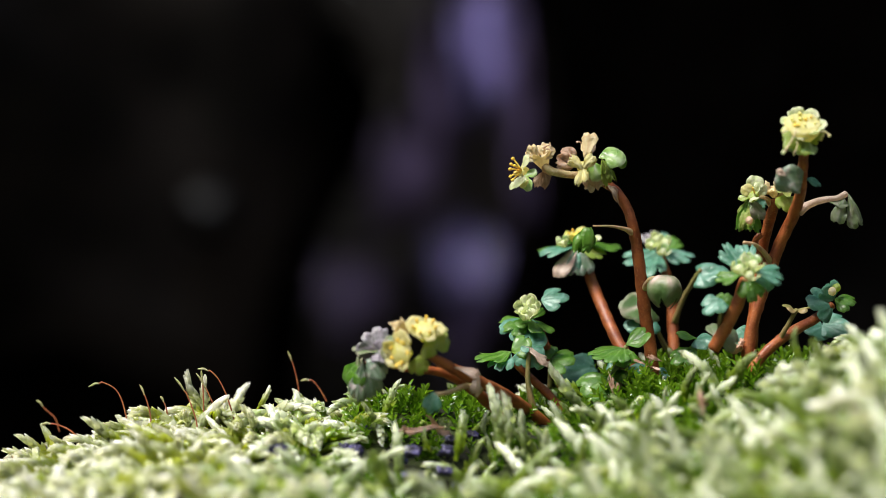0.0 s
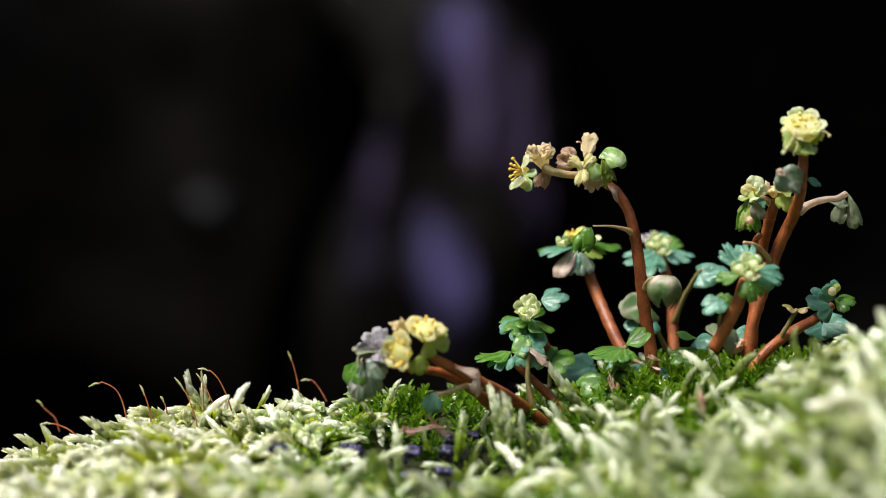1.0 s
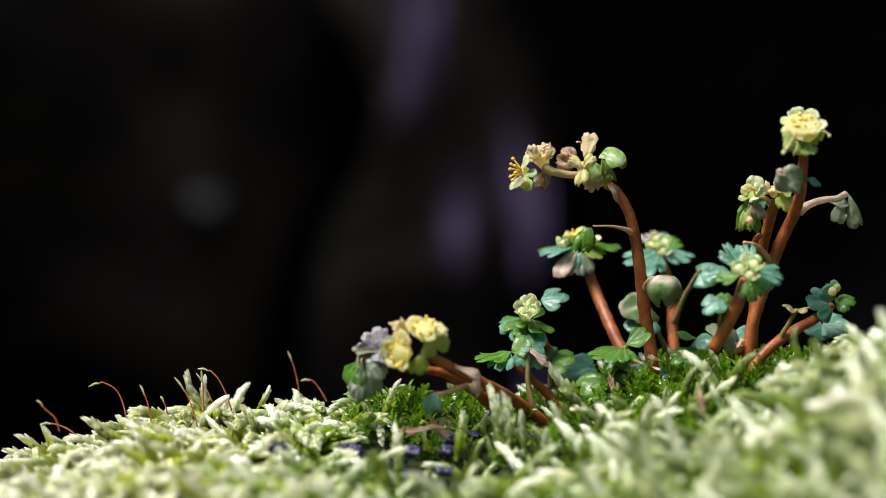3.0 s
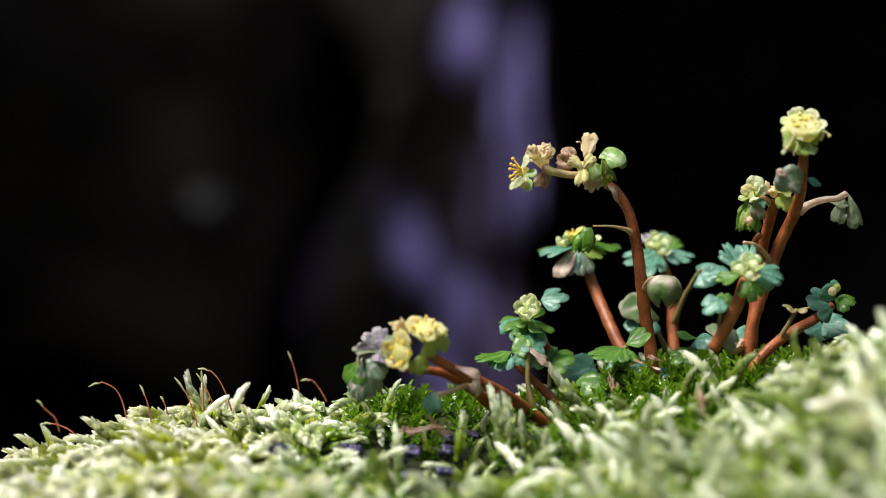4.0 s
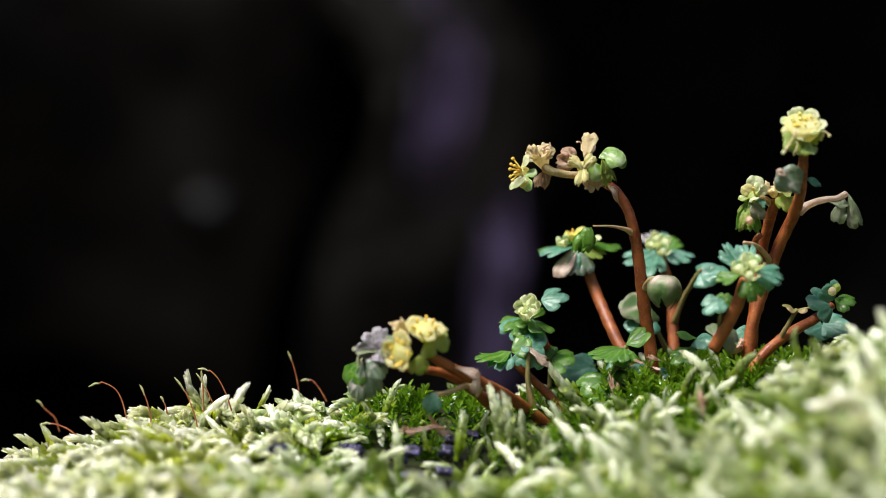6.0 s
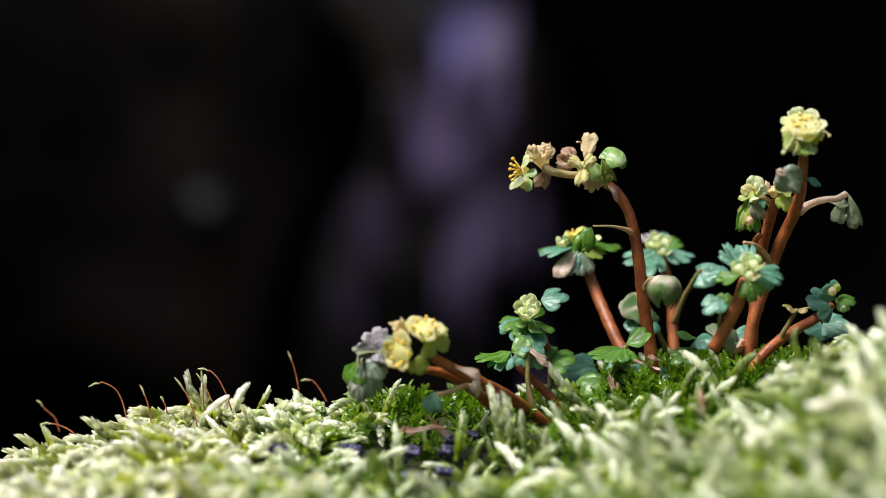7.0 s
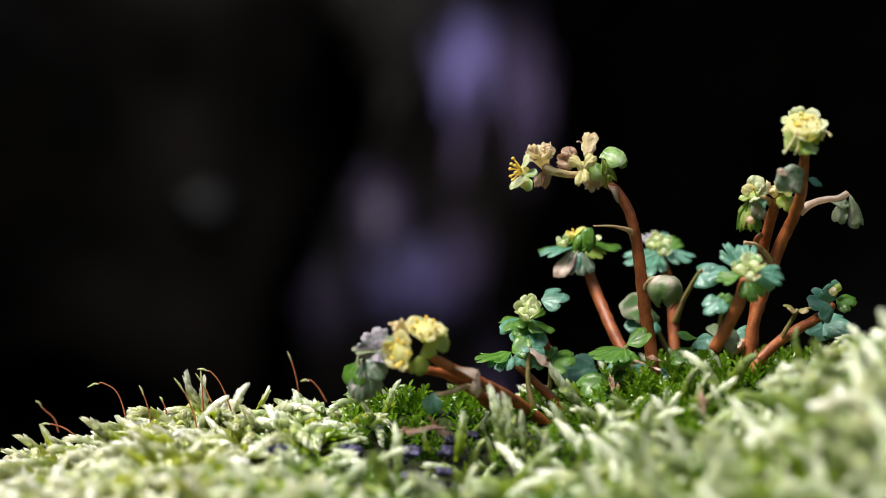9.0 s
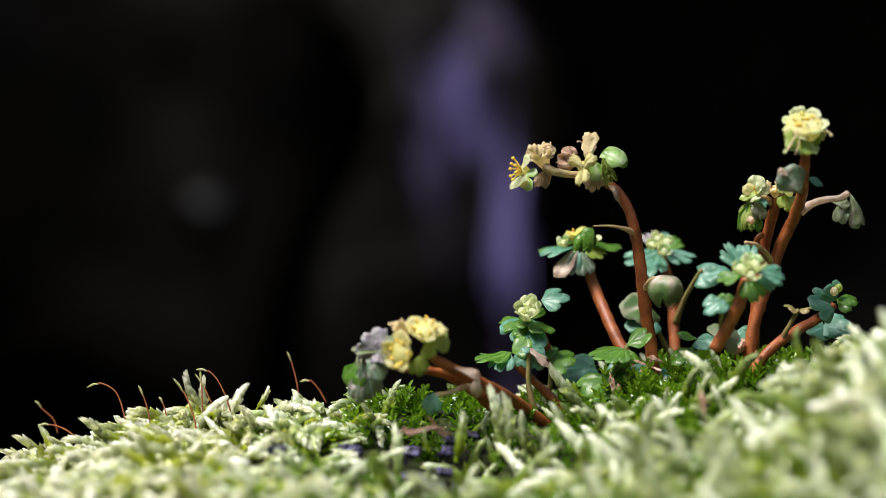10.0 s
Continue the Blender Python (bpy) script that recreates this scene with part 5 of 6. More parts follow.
# ---------------------------------------------------------------- moss
def shoot_arrays(seed, spreading=False, arch=0.0):
    """One moss shoot of unit length as arrays: a bent core clothed in small overlapping leaves."""
    rnd = np.random.RandomState(seed)
    bend = arch or (rnd.uniform(0.2, 0.7) if spreading else rnd.uniform(0.25, 1.7))
    side = rnd.uniform(-0.25, 0.25)
    verts, faces, tipv = [], [], []

    def axis(t):
        a = bend * t
        return np.array([(1 - math.cos(a)) / bend, side * t * t * 0.4, math.sin(a) / bend]), np.array([math.sin(a), side * t * 0.8, math.cos(a)])

    fat = 0.035 if spreading else 0.085

    def radius(t):
        return fat * (0.5 if spreading else 0.75 + 0.55 * t - 1.15 * t ** 3)
    ring = 5
    for i in range(7):
        t = i / 6
        c, d = axis(t)
        d = d / np.linalg.norm(d)
        u = np.cross(d, [0.1, 1, 0]); u /= np.linalg.norm(u)
        w = np.cross(d, u)
        for j in range(ring):
            q = 2 * math.pi * j / ring
            verts.append(c + (u * math.cos(q) + w * math.sin(q)) * radius(t) * 0.75)
            tipv.append(t)
    for i in range(6):
        for j in range(ring):
            a, b = i * ring + j, i * ring + (j + 1) % ring
            faces += [(a, b, b + ring), (a, b + ring, a + ring)]
    n = 20 if spreading else 34
    for k in range(n):
        t = 0.06 + 0.9 * (k / n) ** 0.92
        c, d = axis(t)
        d = d / np.linalg.norm(d)
        u = np.cross(d, [0.1, 1, 0]); u /= np.linalg.norm(u)
        w = np.cross(d, u)
        q = k * 2.39996 + rnd.uniform(-0.3, 0.3)
        o = u * math.cos(q) + w * math.sin(q)
        s = np.cross(d, o)
        # scales stand out below and close to a pointed end above
        open_ = rnd.uniform(0.75, 1.25) * (1 - 0.4 * t) if spreading else (rnd.uniform(0.2, 0.46) + (0.4 if rnd.rand() < 0.14 else 0)) * (1 - 0.7 * t ** 2)
        L = (0.34 if spreading else 0.30) * rnd.uniform(0.8, 1.15) * (1 - 0.28 * t)
        B = (0.085 if spreading else 0.105) * rnd.uniform(0.85, 1.15) * (1 - 0.45 * t ** 2)
        g = d * math.cos(open_) + o * math.sin(open_)
        up = o * math.cos(open_) - d * math.sin(open_)
        p0 = c + o * radius(t) * 0.6
        base = len(verts)
        # a boat-shaped scale: foot, two cross rows with a raised keel, and a tip that curls in
        for f, wide, keel, dip in ((0.38, 1.0, 0.30, 0.5), (0.72, 0.72, 0.22, 0.42)):
            r = p0 + g * L * f - (o * 0.10 * L * f * f if not spreading else o * 0.0)
            verts += [r + s * B * wide - up * B * dip, r + up * B * keel, r - s * B * wide - up * B * dip]
        verts += [p0, p0 + g * L * 0.96 + (d - o * 0.8) * L * 0.12 if not spreading else p0 + g * L - d * L * 0.05]
        low = max(0, t - 0.3)
        tipv += [max(0, t - 0.12), t, max(0, t - 0.12), t, min(1, t + 0.12), t, low, min(1, t + 0.3)]
        e = base
        faces += [(e + 6, e, e + 1), (e + 6, e + 1, e + 2), (e, e + 3, e + 4), (e, e + 4, e + 1), (e + 1, e + 4, e + 5), (e + 1, e + 5, e + 2), (e + 3, e + 7, e + 4), (e + 4, e + 7, e + 5)]
    return np.array(verts), np.array(faces), np.clip(np.array(tipv), 0, 1) ** 2.2


def mesh_from(name, verts, faces, tips, material):
    me = bpy.data.meshes.new(name)
    me.vertices.add(len(verts))
    me.vertices.foreach_set("co", np.asarray(verts, dtype=np.float32).ravel())
    me.loops.add(len(faces) * 3)
    me.loops.foreach_set("vertex_index", np.asarray(faces, dtype=np.int32).ravel())
    me.polygons.add(len(faces))
    me.polygons.foreach_set("loop_start", np.arange(0, len(faces) * 3, 3, dtype=np.int32))
    me.polygons.foreach_set("use_smooth", np.ones(len(faces), dtype=bool))
    at = me.attributes.new("tip", "FLOAT", "POINT")
    at.data.foreach_set("value", np.asarray(tips, dtype=np.float32))
    me.materials.append(material)
    me.update()
    me.validate()
    return me


KINDS = [shoot_arrays(100 + i) for i in range(14)]
ARCHED = [shoot_arrays(300 + i, False, 1.5 + 0.12 * i) for i in range(7)]
GREEN_KINDS = [shoot_arrays(200 + i, True) for i in range(6)]


def shoot_pose(at, lean_to, lean, turn, length):
    """A shoot's placing: grown up, leaned by an angle towards a bearing, turned about itself."""
    tilt = Matrix.Rotation(lean, 4, Vector((-math.sin(lean_to), math.cos(lean_to), 0)))
    return Matrix.Translation(at) @ tilt @ Matrix.Rotation(turn, 4, "Z") @ Matrix.Diagonal((length, length, length, 1))


def bareness(X, Y):
    """Where stones and wet humus lie open between the shoots, 0 to 1."""
    spots = ((-3, -17, 12, 10), (2, -34, 9, 13), (-26, -29, 5, 12), (-14, -20, 5, 12), (6, -30, 15, 10), (13, -9, 6, 7))
    return max(math.exp(-((X - x) / w) ** 2 - ((Y - y) / d) ** 2) for x, y, w, d in spots)


def is_green(X, Y):
    """Patches where a leafy dark green moss grows between the pale one."""
    g = noise.noise(Vector((X / 11, Y / 9, 7.7)))
    g += 0.9 * math.exp(-((X + 6) / 8) ** 2 - ((Y + 3) / 7) ** 2)
    g += 1.2 * math.exp(-((X - 38) / 18) ** 2 - ((Y + 9) / 14) ** 2)
    g += 0.7 * math.exp(-((X - 53) / 6) ** 2 - ((Y + 3) / 6) ** 2)
    g += 0.8 * math.exp(-((X + 15) / 8) ** 2 - ((Y + 10) / 12) ** 2) + 1.2 * math.exp(-((X + 25) / 8) ** 2 - ((Y + 36) / 12) ** 2)
    g -= 0.9 * math.exp(-((X + 50) / 25) ** 2)
    return g > 0.42


def moss():
    rnd = random.Random(5)
    pools = {"pale": [[], [], [], 0], "bleached": [[], [], [], 0], "green": [[], [], [], 0]}
    singles = []
    pitch = 2.15
    rows_y = int(150 / pitch)
    for j in range(rows_y):
        for i in range(int(196 / pitch)):
            X = -98 + i * pitch + rnd.uniform(-1.1, 1.1)
            Y = -125 + j * pitch + rnd.uniform(-1.1, 1.1)
            if rnd.random() < 1.15 * bareness(X, Y):
                continue
            hollow = math.exp(-((X - 1) / 18) ** 2 - ((Y + 36) / 16) ** 2)
            thin = 0.45 * math.exp(-((X - 2) / 26) ** 4) if Y < -44 else 0.26 if X > -12 else 0.0
            under = rnd.random() < (0.3 if X < -14 else 0.6 if Y > -26 else 0.16 if X > 22 else 0.5)
            green = (is_green(X, Y) and rnd.random() < 0.78) or under
            at = Vector((X / 1000, Y / 1000, cushion(X / 1000, Y / 1000) - 0.0012))
            if green:
                length = (rnd.uniform(2.6, 4.2) if under and X < -14 else rnd.uniform(3.8, 6.4) * (1 - 0.45 * hollow)) / 1000
                m = shoot_pose(at, rnd.uniform(0, 6.28), abs(rnd.gauss(0, 0.4)), rnd.uniform(0, 6.28), length)
                v, f, t = rnd.choice(GREEN_KINDS)
            elif rnd.random() < max(thin, 0.85 * hollow):
                continue
            else:
                flat = 1.0 / (1 + math.exp((X + 12) / 9))
                length = rnd.choice((rnd.uniform(4.5, 7), rnd.uniform(5.5, 9), rnd.uniform(7.5, 11) if Y < -22 else 5.5)) / 1000 * (1 - 0.2 * flat)
                near_stems = 14 < X < 60 and -13 < Y < 9
                if near_stems:
                    length *= 0.72
                lean = abs(rnd.gauss(0.35 + 0.55 * flat, 0.3))
                bearing = rnd.gauss(3.4, 1.2) if rnd.random() < 0.65 else rnd.uniform(0, 6.28)
                m = shoot_pose(at, bearing, min(lean, 1.35), rnd.gauss(bearing, 0.7), length)
                k = rnd.randrange(len(KINDS))
                v, f, t = KINDS[k]
                if -66 < X < 66 and -24 < Y < 10 and len(singles) < 290 and rnd.random() < 0.55:
                    singles.append((k, m))
                    continue
            pool = pools["green" if green else "bleached" if X + rnd.gauss(0, 8) < -24 else "pale"]
            a = np.array(m)
            pool[0].append(v @ a[:3, :3].T + a[:3, 3])
            pool[1].append(f + pool[3])
            # Near shoots on the right are whitened to brighten them by colour
            gain, pale = rnd.choice(((0.25, 0.0), (0.7, 0.0), (1.0, 0.05), (1.2, 0.3)) if X < -14 else ((0.15, 0.0), (0.5, 0.0), (1.0, 0.0), (1.2, 0.1), (1.4, 0.3)) if Y > -25 else
                                    ((0.2, 0.0), (0.6, 0.05), (1.0, 0.15), (1.3, 0.4), (1.4, 0.8)))
            pool[2].append(t if green else np.clip(t * gain + pale, 0, 1))
            pool[3] += len(v)
    for _ in range(900):
        X, Y = rnd.uniform(-92, -14), rnd.uniform(-62, 13)
        if rnd.random() < 1.3 * bareness(X, Y) + 0.3 * math.exp(-((X + 25) / 8) ** 2 - ((Y + 36) / 12) ** 2):
            continue
        at = Vector((X / 1000, Y / 1000, cushion(X / 1000, Y / 1000) + rnd.uniform(-0.0005, 0.0012)))
        bearing = rnd.gauss(3.3, 1.7)
        m = shoot_pose(at, bearing, rnd.uniform(0.5, 1.25), rnd.gauss(bearing, 0.5), rnd.uniform(5.0, 8.5) / 1000)
        v, f, t = rnd.choice(KINDS)
        pool, a = pools["bleached" if X + rnd.gauss(0, 6) < -24 else "pale"], np.array(m)
        pool[0].append(v @ a[:3, :3].T + a[:3, 3])
        pool[1].append(f + pool[3])
        pool[2].append(np.clip(t * 1.1 + rnd.choice((-0.3, -0.1, 0.05, 0.25, 0.4)), 0, 1))
        pool[3] += len(v)
    for k in range(520):
        left = k % 5 < 3
        X, Y = (rnd.uniform(-84, -8), rnd.uniform(-58, 10)) if left else (rnd.uniform(8, 80), rnd.uniform(-80, -22))
        if bareness(X, Y) > 0.3 or (not left and X < 50 and Y > -45):
            continue
        at = Vector((X / 1000, Y / 1000, cushion(X / 1000, Y / 1000) - 0.0004))
        bearing = rnd.gauss(3.4, 1.4)
        m = shoot_pose(at, bearing, rnd.uniform(0.1, 0.55), rnd.gauss(bearing, 0.4), rnd.uniform(7.0, 10.5) / 1000)
        v, f, t = rnd.choice(ARCHED)
        pool, a = pools["bleached" if X < -24 or k % 4 == 0 else "pale"], np.array(m)
        pool[0].append(v @ a[:3, :3].T + a[:3, 3])
        pool[1].append(f + pool[3])
        pool[2].append(np.clip(t * 1.3 + rnd.choice((-0.3, -0.1, 0.1, 0.3)), 0, 1))
        pool[3] += len(v)
    for key, material, label in (("pale", M_MOSS, "dense yellow-green moss of plump curved shoots"), ("bleached", M_MOSS_PALE, "dense bleached creamy-green moss of plump curved shoots"), ("green", M_MOSS_GREEN, "glossy dark green leafy moss between paler moss")):
        p = pools[key]
        me = mesh_from("moss", np.concatenate(p[0]), np.concatenate(p[1]), np.concatenate(p[2]), material)
        tagged(new("moss", me), label, "moss", kind="stuff")
    meshes = [mesh_from("moss_shoot", v, f, np.clip(t * (0.5, 1.0, 1.3, 1.4)[i % 4] + (0.0, 0.0, 0.15, 0.3)[i % 4], 0, 1), M_MOSS) for i, (v, f, t) in enumerate(KINDS)]
    bleached = [mesh_from("moss_shoot", v, f, np.clip(t * 1.2 + (0.0, 0.1, 0.25)[i % 3], 0, 1), M_MOSS_PALE) for i, (v, f, t) in enumerate(KINDS)]
    # upright shoots that stand out from the cushion: foot and tip
    for foot, tip in ((V(-6.8, -24, 215.7), V(-5.9, -24, 223.1)), (V(1.9, -22, 218.4), V(3.5, -22, 225.4)), (V(8.5, -18, 219.0), V(9.2, -18, 228.1)), (V(9.8, -20, 220.4), V(10.9, -20, 227.4)),
                      (V(-9.8, -8, 223.4), V(-12.9, -9, 225.5)), (V(41.5, -16, 227.4), V(39.7, -16, 235.3)), (V(42.8, -18, 227.7), V(45.0, -18, 235.4)), (V(29.3, -20, 223.4), V(26.6, -20, 228.3)),
                      (V(24.0, -18, 223.5), V(21.1, -18, 227.9)), (V(36.9, -14, 226.7), V(36.4, -14, 232.4)), (V(9.0, -38, 213.7), V(13.6, -38, 222.4)), (V(22.1, -8, 225.4), V(15.9, -8, 230.1)),
                      (V(21.6, -6, 227.2), V(17.2, -6, 230.6)), (V(66.9, -6, 234.1), V(63.0, -6, 239.5)), (V(38.7, -30, 223.2), V(37.7, -30, 228.2)),
                      (V(4.1, -38, 213.3), V(2.3, -38, 218.6)), (V(-10.7, -30, 216.2), V(-8.4, -30, 222.2)), (V(18.7, -12, 221.9), V(13.3, -14, 221.8)), (V(38.5, -22, 227.1), V(43.3, -24, 230.1)),
                      (V(52.5, -30, 233.6), V(49.9, -30, 237.3)), (V(-37.7, 6, 224.7), V(-43.3, 6, 227.4)), (V(-37.1, 3, 223.6), V(-39.5, 3, 228.5)), (V(-29.6, 3, 224.5), V(-27.2, 3, 227.6)),
                      (V(-21.2, 6, 224.3), V(-23.6, 6, 227.3)), (V(-8.4, 0, 226.9), V(-7.1, 0, 229.4)), (V(-9.2, -5, 223.2), V(-8.3, -4, 228.9)), (V(-2.0, -36, 214.3), V(-1.0, -36, 219.2)),
                      (V(18.9, -26, 220.9), V(16.8, -26, 226.7)), (V(15.8, -40, 213.9), V(14.1, -40, 221.2)), (V(31.4, -26, 222.5), V(33.9, -26, 228.4)), (V(-2.0, -20, 219.5), V(-3.6, -20, 222.4)), (V(33.9, -16, 223.9), V(33.3, -16, 228.5)), (V(46.1, -22, 225.2), V(47.3, -22, 230.5)), (V(37.2, -20, 224.6), V(38.3, -20, 230.7)), (V(50.4, -18, 226.2), V(49.3, -18, 231.8)), (V(28.1, -14, 223.8), V(29.6, -14, 227.9)), (V(42.2, -26, 224.6), V(39.9, -26, 229.2)), (V(54.8, -14, 228.5), V(56.5, -14, 232.9)), (V(12.4, -20, 219.5), V(11.4, -20, 225.1)), (V(22.1, -28, 221.0), V(23.1, -28, 226.7)), (V(6.6, -12, 221.5), V(5.0, -12, 224.5))):
        d = tip - foot
        m = shoot_pose(foot, math.atan2(d.y, d.x), math.acos(max(-1, min(1, d.z / d.length))), rnd.uniform(0, 6.28), d.length * 1.05)
        singles.append((rnd.randrange(len(KINDS)), m))
    for k, m in singles:
        ob = new("moss_shoot", (bleached if m.translation.x < -0.012 else meshes)[k])
        ob.matrix_world = m
        tagged(ob, "plump pale green moss shoot with overlapping leaves", "moss", "moss shoots")


moss()


# ---------------------------------------------------------------- falling water
def water_mesh(seed, full, material):
    """A torn veil of falling water, frayed towards its edges, within about a unit half-size: one sheet with holes."""
    rnd = random.Random(seed)
    n = 24
    keep = set()
    for i in range(n):
        for k in range(n):
            x, z = 2.6 * (i + 0.5) / n - 1.3, 2.6 * (k + 0.5) / n - 1.3
            d = math.hypot(x + 0.3 * noise.noise(Vector((z * 1.5, seed * 2.1, 0))), z)
            if 0.8 * d + 0.55 * noise.noise(Vector((x * 4.5, z * 1.6, seed * 3.3))) + rnd.uniform(-0.1, 0.22) < full:
                keep.add((i, k))
    best = set()
    while keep:
        todo, island = [keep.pop()], set()
        while todo:
            c = todo.pop()
            island.add(c)
            for d in ((1, 0), (-1, 0), (0, 1), (0, -1)):
                e = (c[0] + d[0], c[1] + d[1])
                if e in keep:
                    keep.discard(e)
                    todo.append(e)
        best = island if len(island) > len(best) else best
    bm = bmesh.new()
    made = {}

    def vert(i, k, side):
        if (i, k, side) not in made:
            x, z = 2.6 * i / n - 1.3, 2.6 * k / n - 1.3
            y = 0.9 * noise.noise(Vector((x * 2.5, z * 1.5, seed))) + 0.25 * side
            made[i, k, side] = bm.verts.new((x + rnd.uniform(-0.03, 0.03), y, z + rnd.uniform(-0.03, 0.03)))
        return made[i, k, side]
    for i, k in sorted(best):
        bm.faces.new([vert(*q, -1) for q in ((i, k), (i + 1, k), (i + 1, k + 1), (i, k + 1))])
        bm.faces.new([vert(*q, 1) for q in ((i, k), (i, k + 1), (i + 1, k + 1), (i + 1, k))])
        for d, a, b in (((1, 0), (i + 1, k), (i + 1, k + 1)), ((-1, 0), (i, k + 1), (i, k)), ((0, 1), (i + 1, k + 1), (i, k + 1)), ((0, -1), (i, k), (i + 1, k))):
            if (i + d[0], k + d[1]) not in best:
                bm.faces.new([vert(*a, -1), vert(*a, 1), vert(*b, 1), vert(*b, -1)])
    me = bpy.data.meshes.new("water_strand")
    bm.to_mesh(me)
    bm.free()
    me.materials.append(material)
    me.polygons.foreach_set("use_smooth", [True] * len(me.polygons))
    return me


waterfall = thing("waterfall", (-0.01, 1.32, -0.02), "thin bluish stream of water falling in torn strands", "waterfall")
ORIGIN[waterfall.name] = Vector((0, 0, 0))
waterfall.location = (0, 0, 0)
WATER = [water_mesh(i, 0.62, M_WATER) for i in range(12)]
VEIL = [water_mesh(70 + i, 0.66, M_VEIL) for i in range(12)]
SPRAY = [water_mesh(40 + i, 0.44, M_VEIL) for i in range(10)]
pool_w = grid_mesh("water", [-0.9 + 0.1 * i for i in range(19)], [0.9 + 0.05 * i for i in range(15)], lambda x, y: 0.03 + 0.006 * noise.noise(Vector((x * 14, y * 14, 0))), M_POOL)
tagged(pool_w, "dark pool at the foot of the falling water", "water", kind="structure")


RND = random.Random(17)
TOP, LOW, SPEED = 1.12, -0.14, 2.6


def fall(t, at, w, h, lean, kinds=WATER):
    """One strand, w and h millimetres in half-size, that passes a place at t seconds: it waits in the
    brook over the added ledge, drops once past the lens and sinks into the pool."""
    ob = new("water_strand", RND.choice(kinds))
    ob.parent = waterfall
    ob.scale = (w / 1000, 0.012, h / 1000)
    x, y, z = at
    y += RND.uniform(-0.04, 0.04)
    turn = RND.uniform(-20, 20)
    t0, t1 = t - (TOP - z) / SPEED, t + (z - LOW) / SPEED
    rows = []
    if t0 > 0.05:
        rows += [(0.0, pose(x * 0.7, y, TOP, 0, 0, turn)), (t0, pose(x * 0.7, y, TOP, 0, 0, turn))]
    else:
        rows.append((0.0, pose(x, y, min(TOP, z + t * SPEED), 0, lean, turn)))
    if t > rows[-1][0] + 0.05:
        rows.append((t, pose(x, y, z, 0, lean, turn)))
    if t1 < 9.95:
        rows += [(t1, pose(x * 1.1, y, LOW, 0, lean, turn)), (10.0, pose(x * 1.1, y, LOW, 0, lean, turn))]
    else:
        rows.append((max(t1, 10.0), pose(x * 1.1, y, LOW, 0, lean, turn)))
    walk(ob, rows)


def motions():
    fall(0, V(29, 1330, 389), 28, 51, 0)
    fall(0, V(53, 1330, 324), 14, 65, -4, VEIL)
    fall(0, V(8, 1330, 241), 30, 30, 0)
    fall(0, V(-25, 1330, 301), 35, 28, 0, VEIL)
    fall(0, V(-68, 1330, 219), 25, 23, 0, VEIL)
    fall(0.5, V(15, 1330, 377), 29, 44, 0)
    fall(0.5, V(44, 1330, 308), 12, 60, 0, VEIL)
    fall(0.5, V(-31, 1330, 266), 39, 18, 0, VEIL)
    fall(0.5, V(22, 1330, 216), 15, 15, 0)
    fall(1, V(13, 1330, 393), 24, 35, 0)
    fall(1, V(58, 1330, 312), 15, 56, -8, VEIL)
    fall(1, V(-48, 1330, 274), 10, 60, 10, VEIL)
    fall(1, V(0, 1330, 235), 21, 46, -20)
    fall(1.5, V(7, 1330, 371), 25, 44, 0, VEIL)
    fall(1.5, V(-31, 1330, 275), 37, 44, 0)
    fall(1.5, V(-5, 1330, 212), 39, 25, 0)
    fall(1.5, V(44, 1330, 396), 18, 28, 0, VEIL)
    fall(1.5, V(-25, 1330, 304), 28, 28, 10, VEIL)
    fall(2, V(0, 1330, 324), 35, 102, 4, VEIL)
    fall(2, V(-21, 1330, 254), 30, 56, 6)
    fall(2, V(25, 1330, 374), 19, 51, 0, VEIL)
    fall(2.5, V(7, 1330, 370), 30, 58, 0, VEIL)
    fall(2.5, V(-56, 1330, 243), 17, 65, 8, VEIL)
    fall(2.5, V(13, 1330, 258), 18, 65, 0, VEIL)
    fall(2.5, V(-17, 1330, 386), 19, 42, 0, VEIL)
    fall(4, V(19, 1330, 396), 21, 31, 0)
    fall(4, V(50, 1330, 333), 17, 69, 0)
    fall(4, V(-19, 1330, 250), 19, 49, -32)
    fall(4, V(14, 1330, 212), 23, 23, -20)
    fall(4, V(-92, 1330, 222), 6, 49, 22, VEIL)
    fall(4.5, V(7, 1330, 365), 26, 49, 0)
    fall(4.5, V(44, 1330, 297), 13, 67, 0, VEIL)
    fall(4.5, V(-80, 1330, 210), 25, 25, 0, VEIL)
    fall(4.5, V(-32, 1330, 304), 12, 56, 10, VEIL)
    fall(5, V(17, 1330, 377), 30, 56, -5)
    fall(5, V(60, 1330, 316), 13, 60, -5, VEIL)
    fall(5, V(-6, 1330, 266), 43, 32, -30)
    fall(5, V(-17, 1330, 270), 28, 23, -20)
    fall(5, V(13, 1330, 204), 42, 37, 0)
    fall(5, V(-25, 1330, 235), 32, 28, 0)
    fall(5.5, V(31, 1330, 396), 26, 31, 0)
    fall(5.5, V(13, 1330, 346), 27, 37, 10, VEIL)
    fall(5.5, V(44, 1330, 308), 11, 63, 0, VEIL)
    fall(5.5, V(-31, 1330, 257), 42, 44, -15)
    fall(5.5, V(-27, 1330, 258), 23, 23, 0)
    fall(5.5, V(-9, 1330, 208), 35, 25, 0)
    fall(7, V(13, 1330, 396), 25, 35, 0)
    fall(7, V(0, 1330, 321), 35, 49, 0, VEIL)
    fall(7, V(37, 1330, 347), 17, 53, 0, VEIL)
    fall(7, V(-49, 1330, 266), 21, 26, 0, VEIL)
    fall(7, V(25, 1330, 223), 10, 39, 0, VEIL)
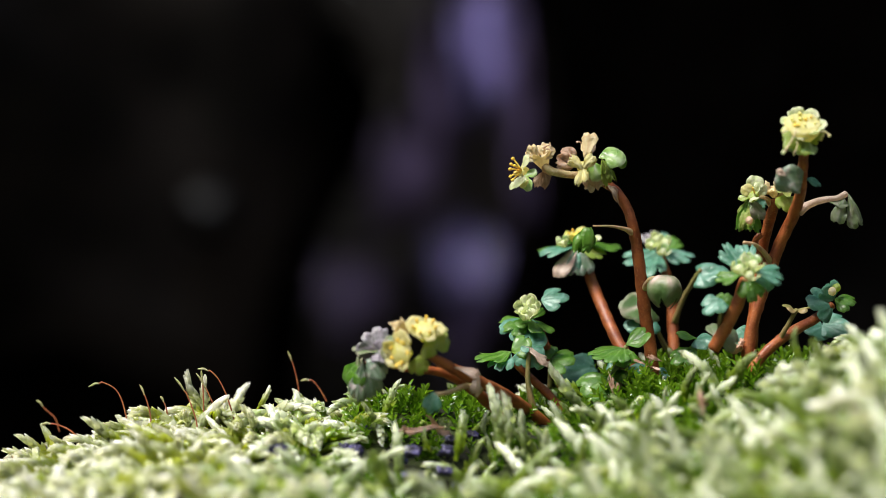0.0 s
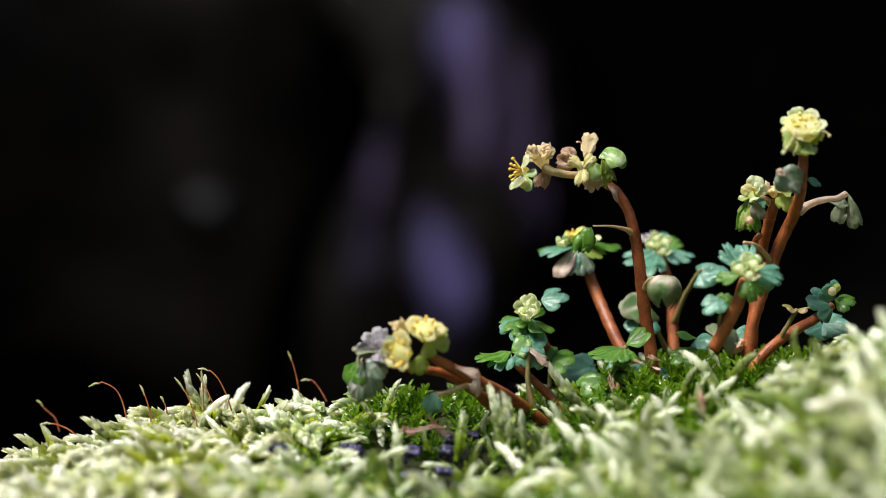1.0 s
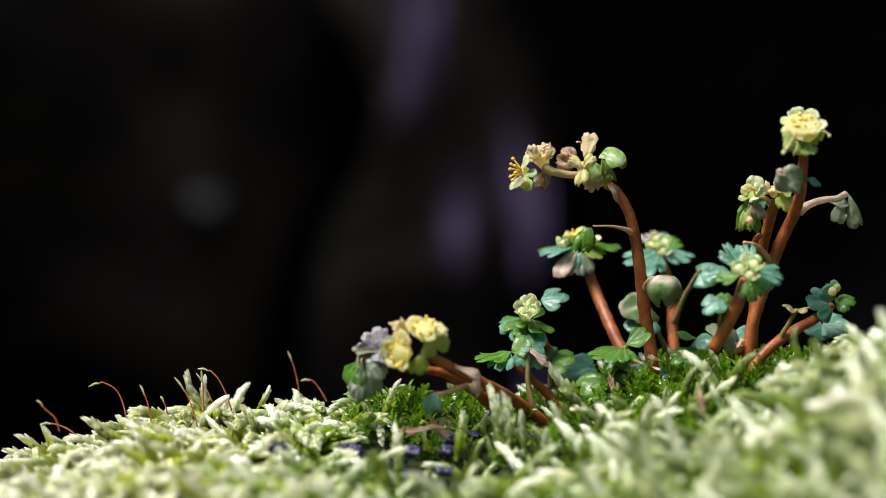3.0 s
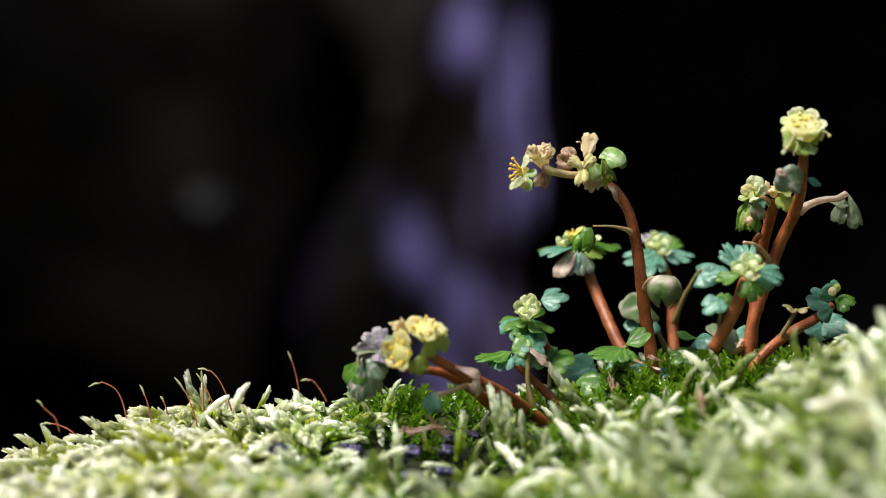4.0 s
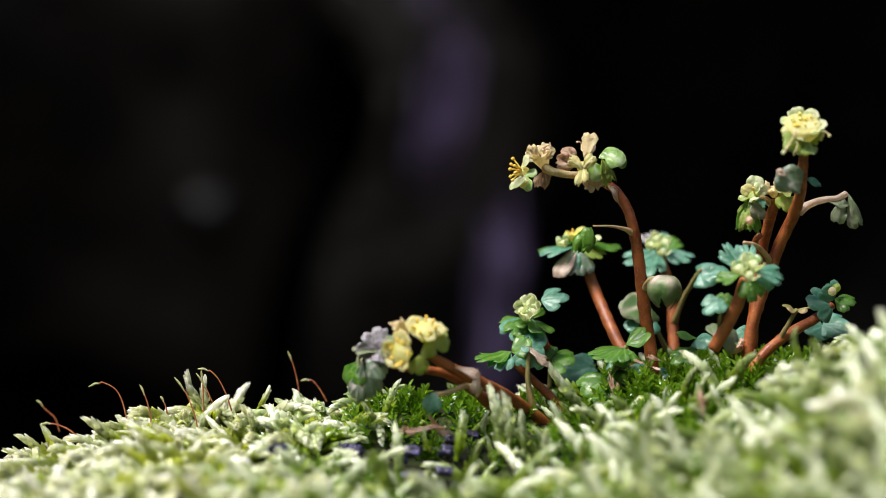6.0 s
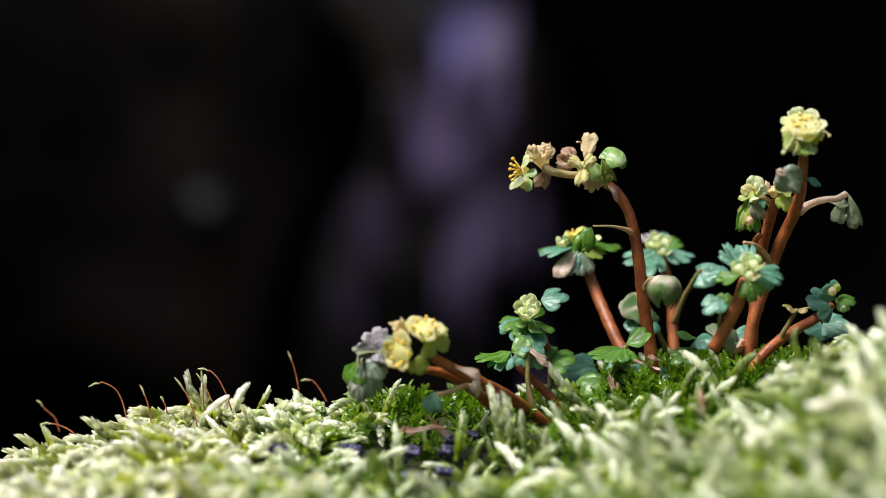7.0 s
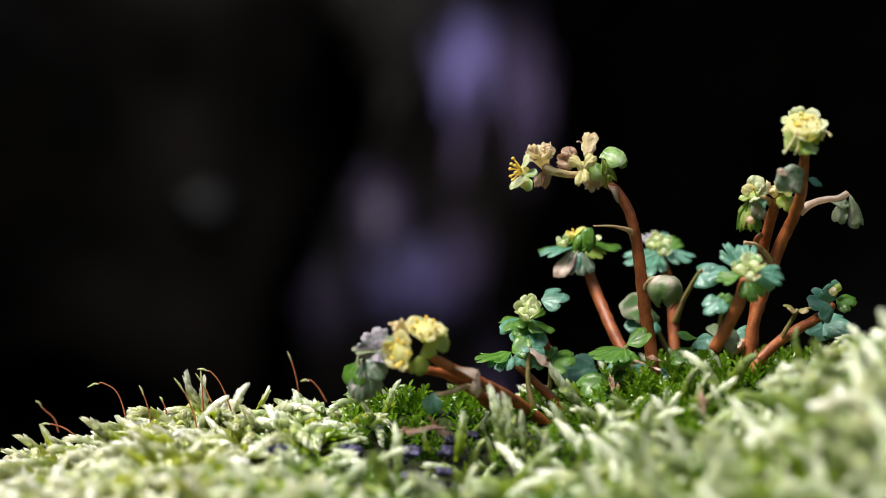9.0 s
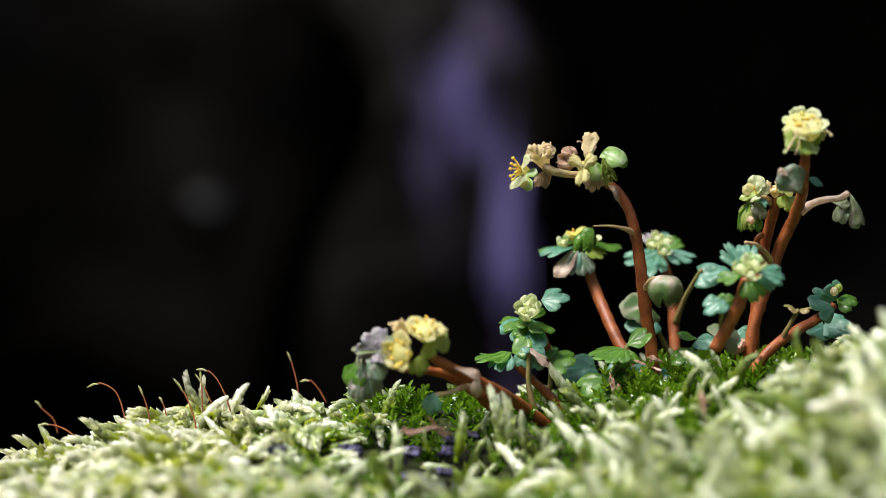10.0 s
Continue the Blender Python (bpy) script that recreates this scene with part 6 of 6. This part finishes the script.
    fall(7, V(-63, 1330, 212), 10, 28, 0, VEIL)
    fall(7.5, V(13, 1330, 365), 31, 58, 0, VEIL)
    fall(7.5, V(44, 1330, 285), 15, 67, 0, VEIL)
    fall(7.5, V(-18, 1330, 247), 31, 39, 0, VEIL)
    fall(7.5, V(-74, 1330, 216), 18, 25, 0, VEIL)
    fall(8, V(0, 1330, 362), 29, 53, 22, VEIL)
    fall(8, V(33, 1330, 397), 21, 28, 10)
    fall(8, V(-68, 1330, 216), 31, 25, 0, VEIL)
    fall(8.5, V(0, 1330, 366), 31, 53, 12)
    fall(8.5, V(-5, 1330, 303), 30, 35, 0, VEIL)
    fall(8.5, V(25, 1330, 270), 18, 58, -4)
    fall(8.5, V(56, 1330, 343), 12, 58, 0, VEIL)
    fall(8.5, V(-19, 1330, 331), 19, 28, 8, VEIL)
    fall(9, V(13, 1330, 377), 23, 44, -5)
    fall(9, V(54, 1330, 355), 17, 58, -5, VEIL)
    fall(9, V(-43, 1330, 272), 28, 28, 0, VEIL)
    fall(9, V(-18, 1330, 227), 46, 24, 0)
    fall(9, V(-80, 1330, 212), 23, 23, 0, VEIL)
    fall(9.5, V(19, 1330, 365), 25, 56, 5)
    fall(9.5, V(50, 1330, 297), 13, 63, 0, VEIL)
    fall(9.5, V(-31, 1330, 214), 53, 20, 0)
    fall(9.5, V(-18, 1330, 272), 28, 28, 0, VEIL)
    fall(10, V(12, 1330, 345), 25, 51, 0)
    fall(10, V(45, 1330, 266), 16, 83, 0)
    fall(10, V(33, 1330, 397), 26, 26, 0, VEIL)
    # thin spray at all times, and fuller veils between the larger ones
    t = 0.0
    while t < 9.98:
        x = RND.choice((RND.gauss(0.042, 0.01), RND.gauss(0.024, 0.018), RND.gauss(0.004, 0.022)))
        fall(t, Vector((x, 1.33, RND.uniform(0.16, 0.42))), RND.uniform(14, 28), RND.uniform(45, 85), RND.gauss(0, 8), SPRAY)
        t += 0.024
    for k in range(21):
        b = 0.5 * k
        for c in range(14):
            t = b + (0.09 + 0.024 * c if b not in (3.0, 3.5, 6.0, 6.5) else 0.037 * c - 0.02)
            if t < 9.85:
                x = RND.choice((RND.gauss(0.028, 0.014), RND.gauss(0.02, 0.02), RND.gauss(-0.025, 0.025)))
                fall(t, Vector((x, 1.33, RND.uniform(0.18, 0.42))), RND.uniform(18, 38), RND.uniform(35, 75), RND.gauss(0, 14), RND.choice((WATER, VEIL)))


motions()
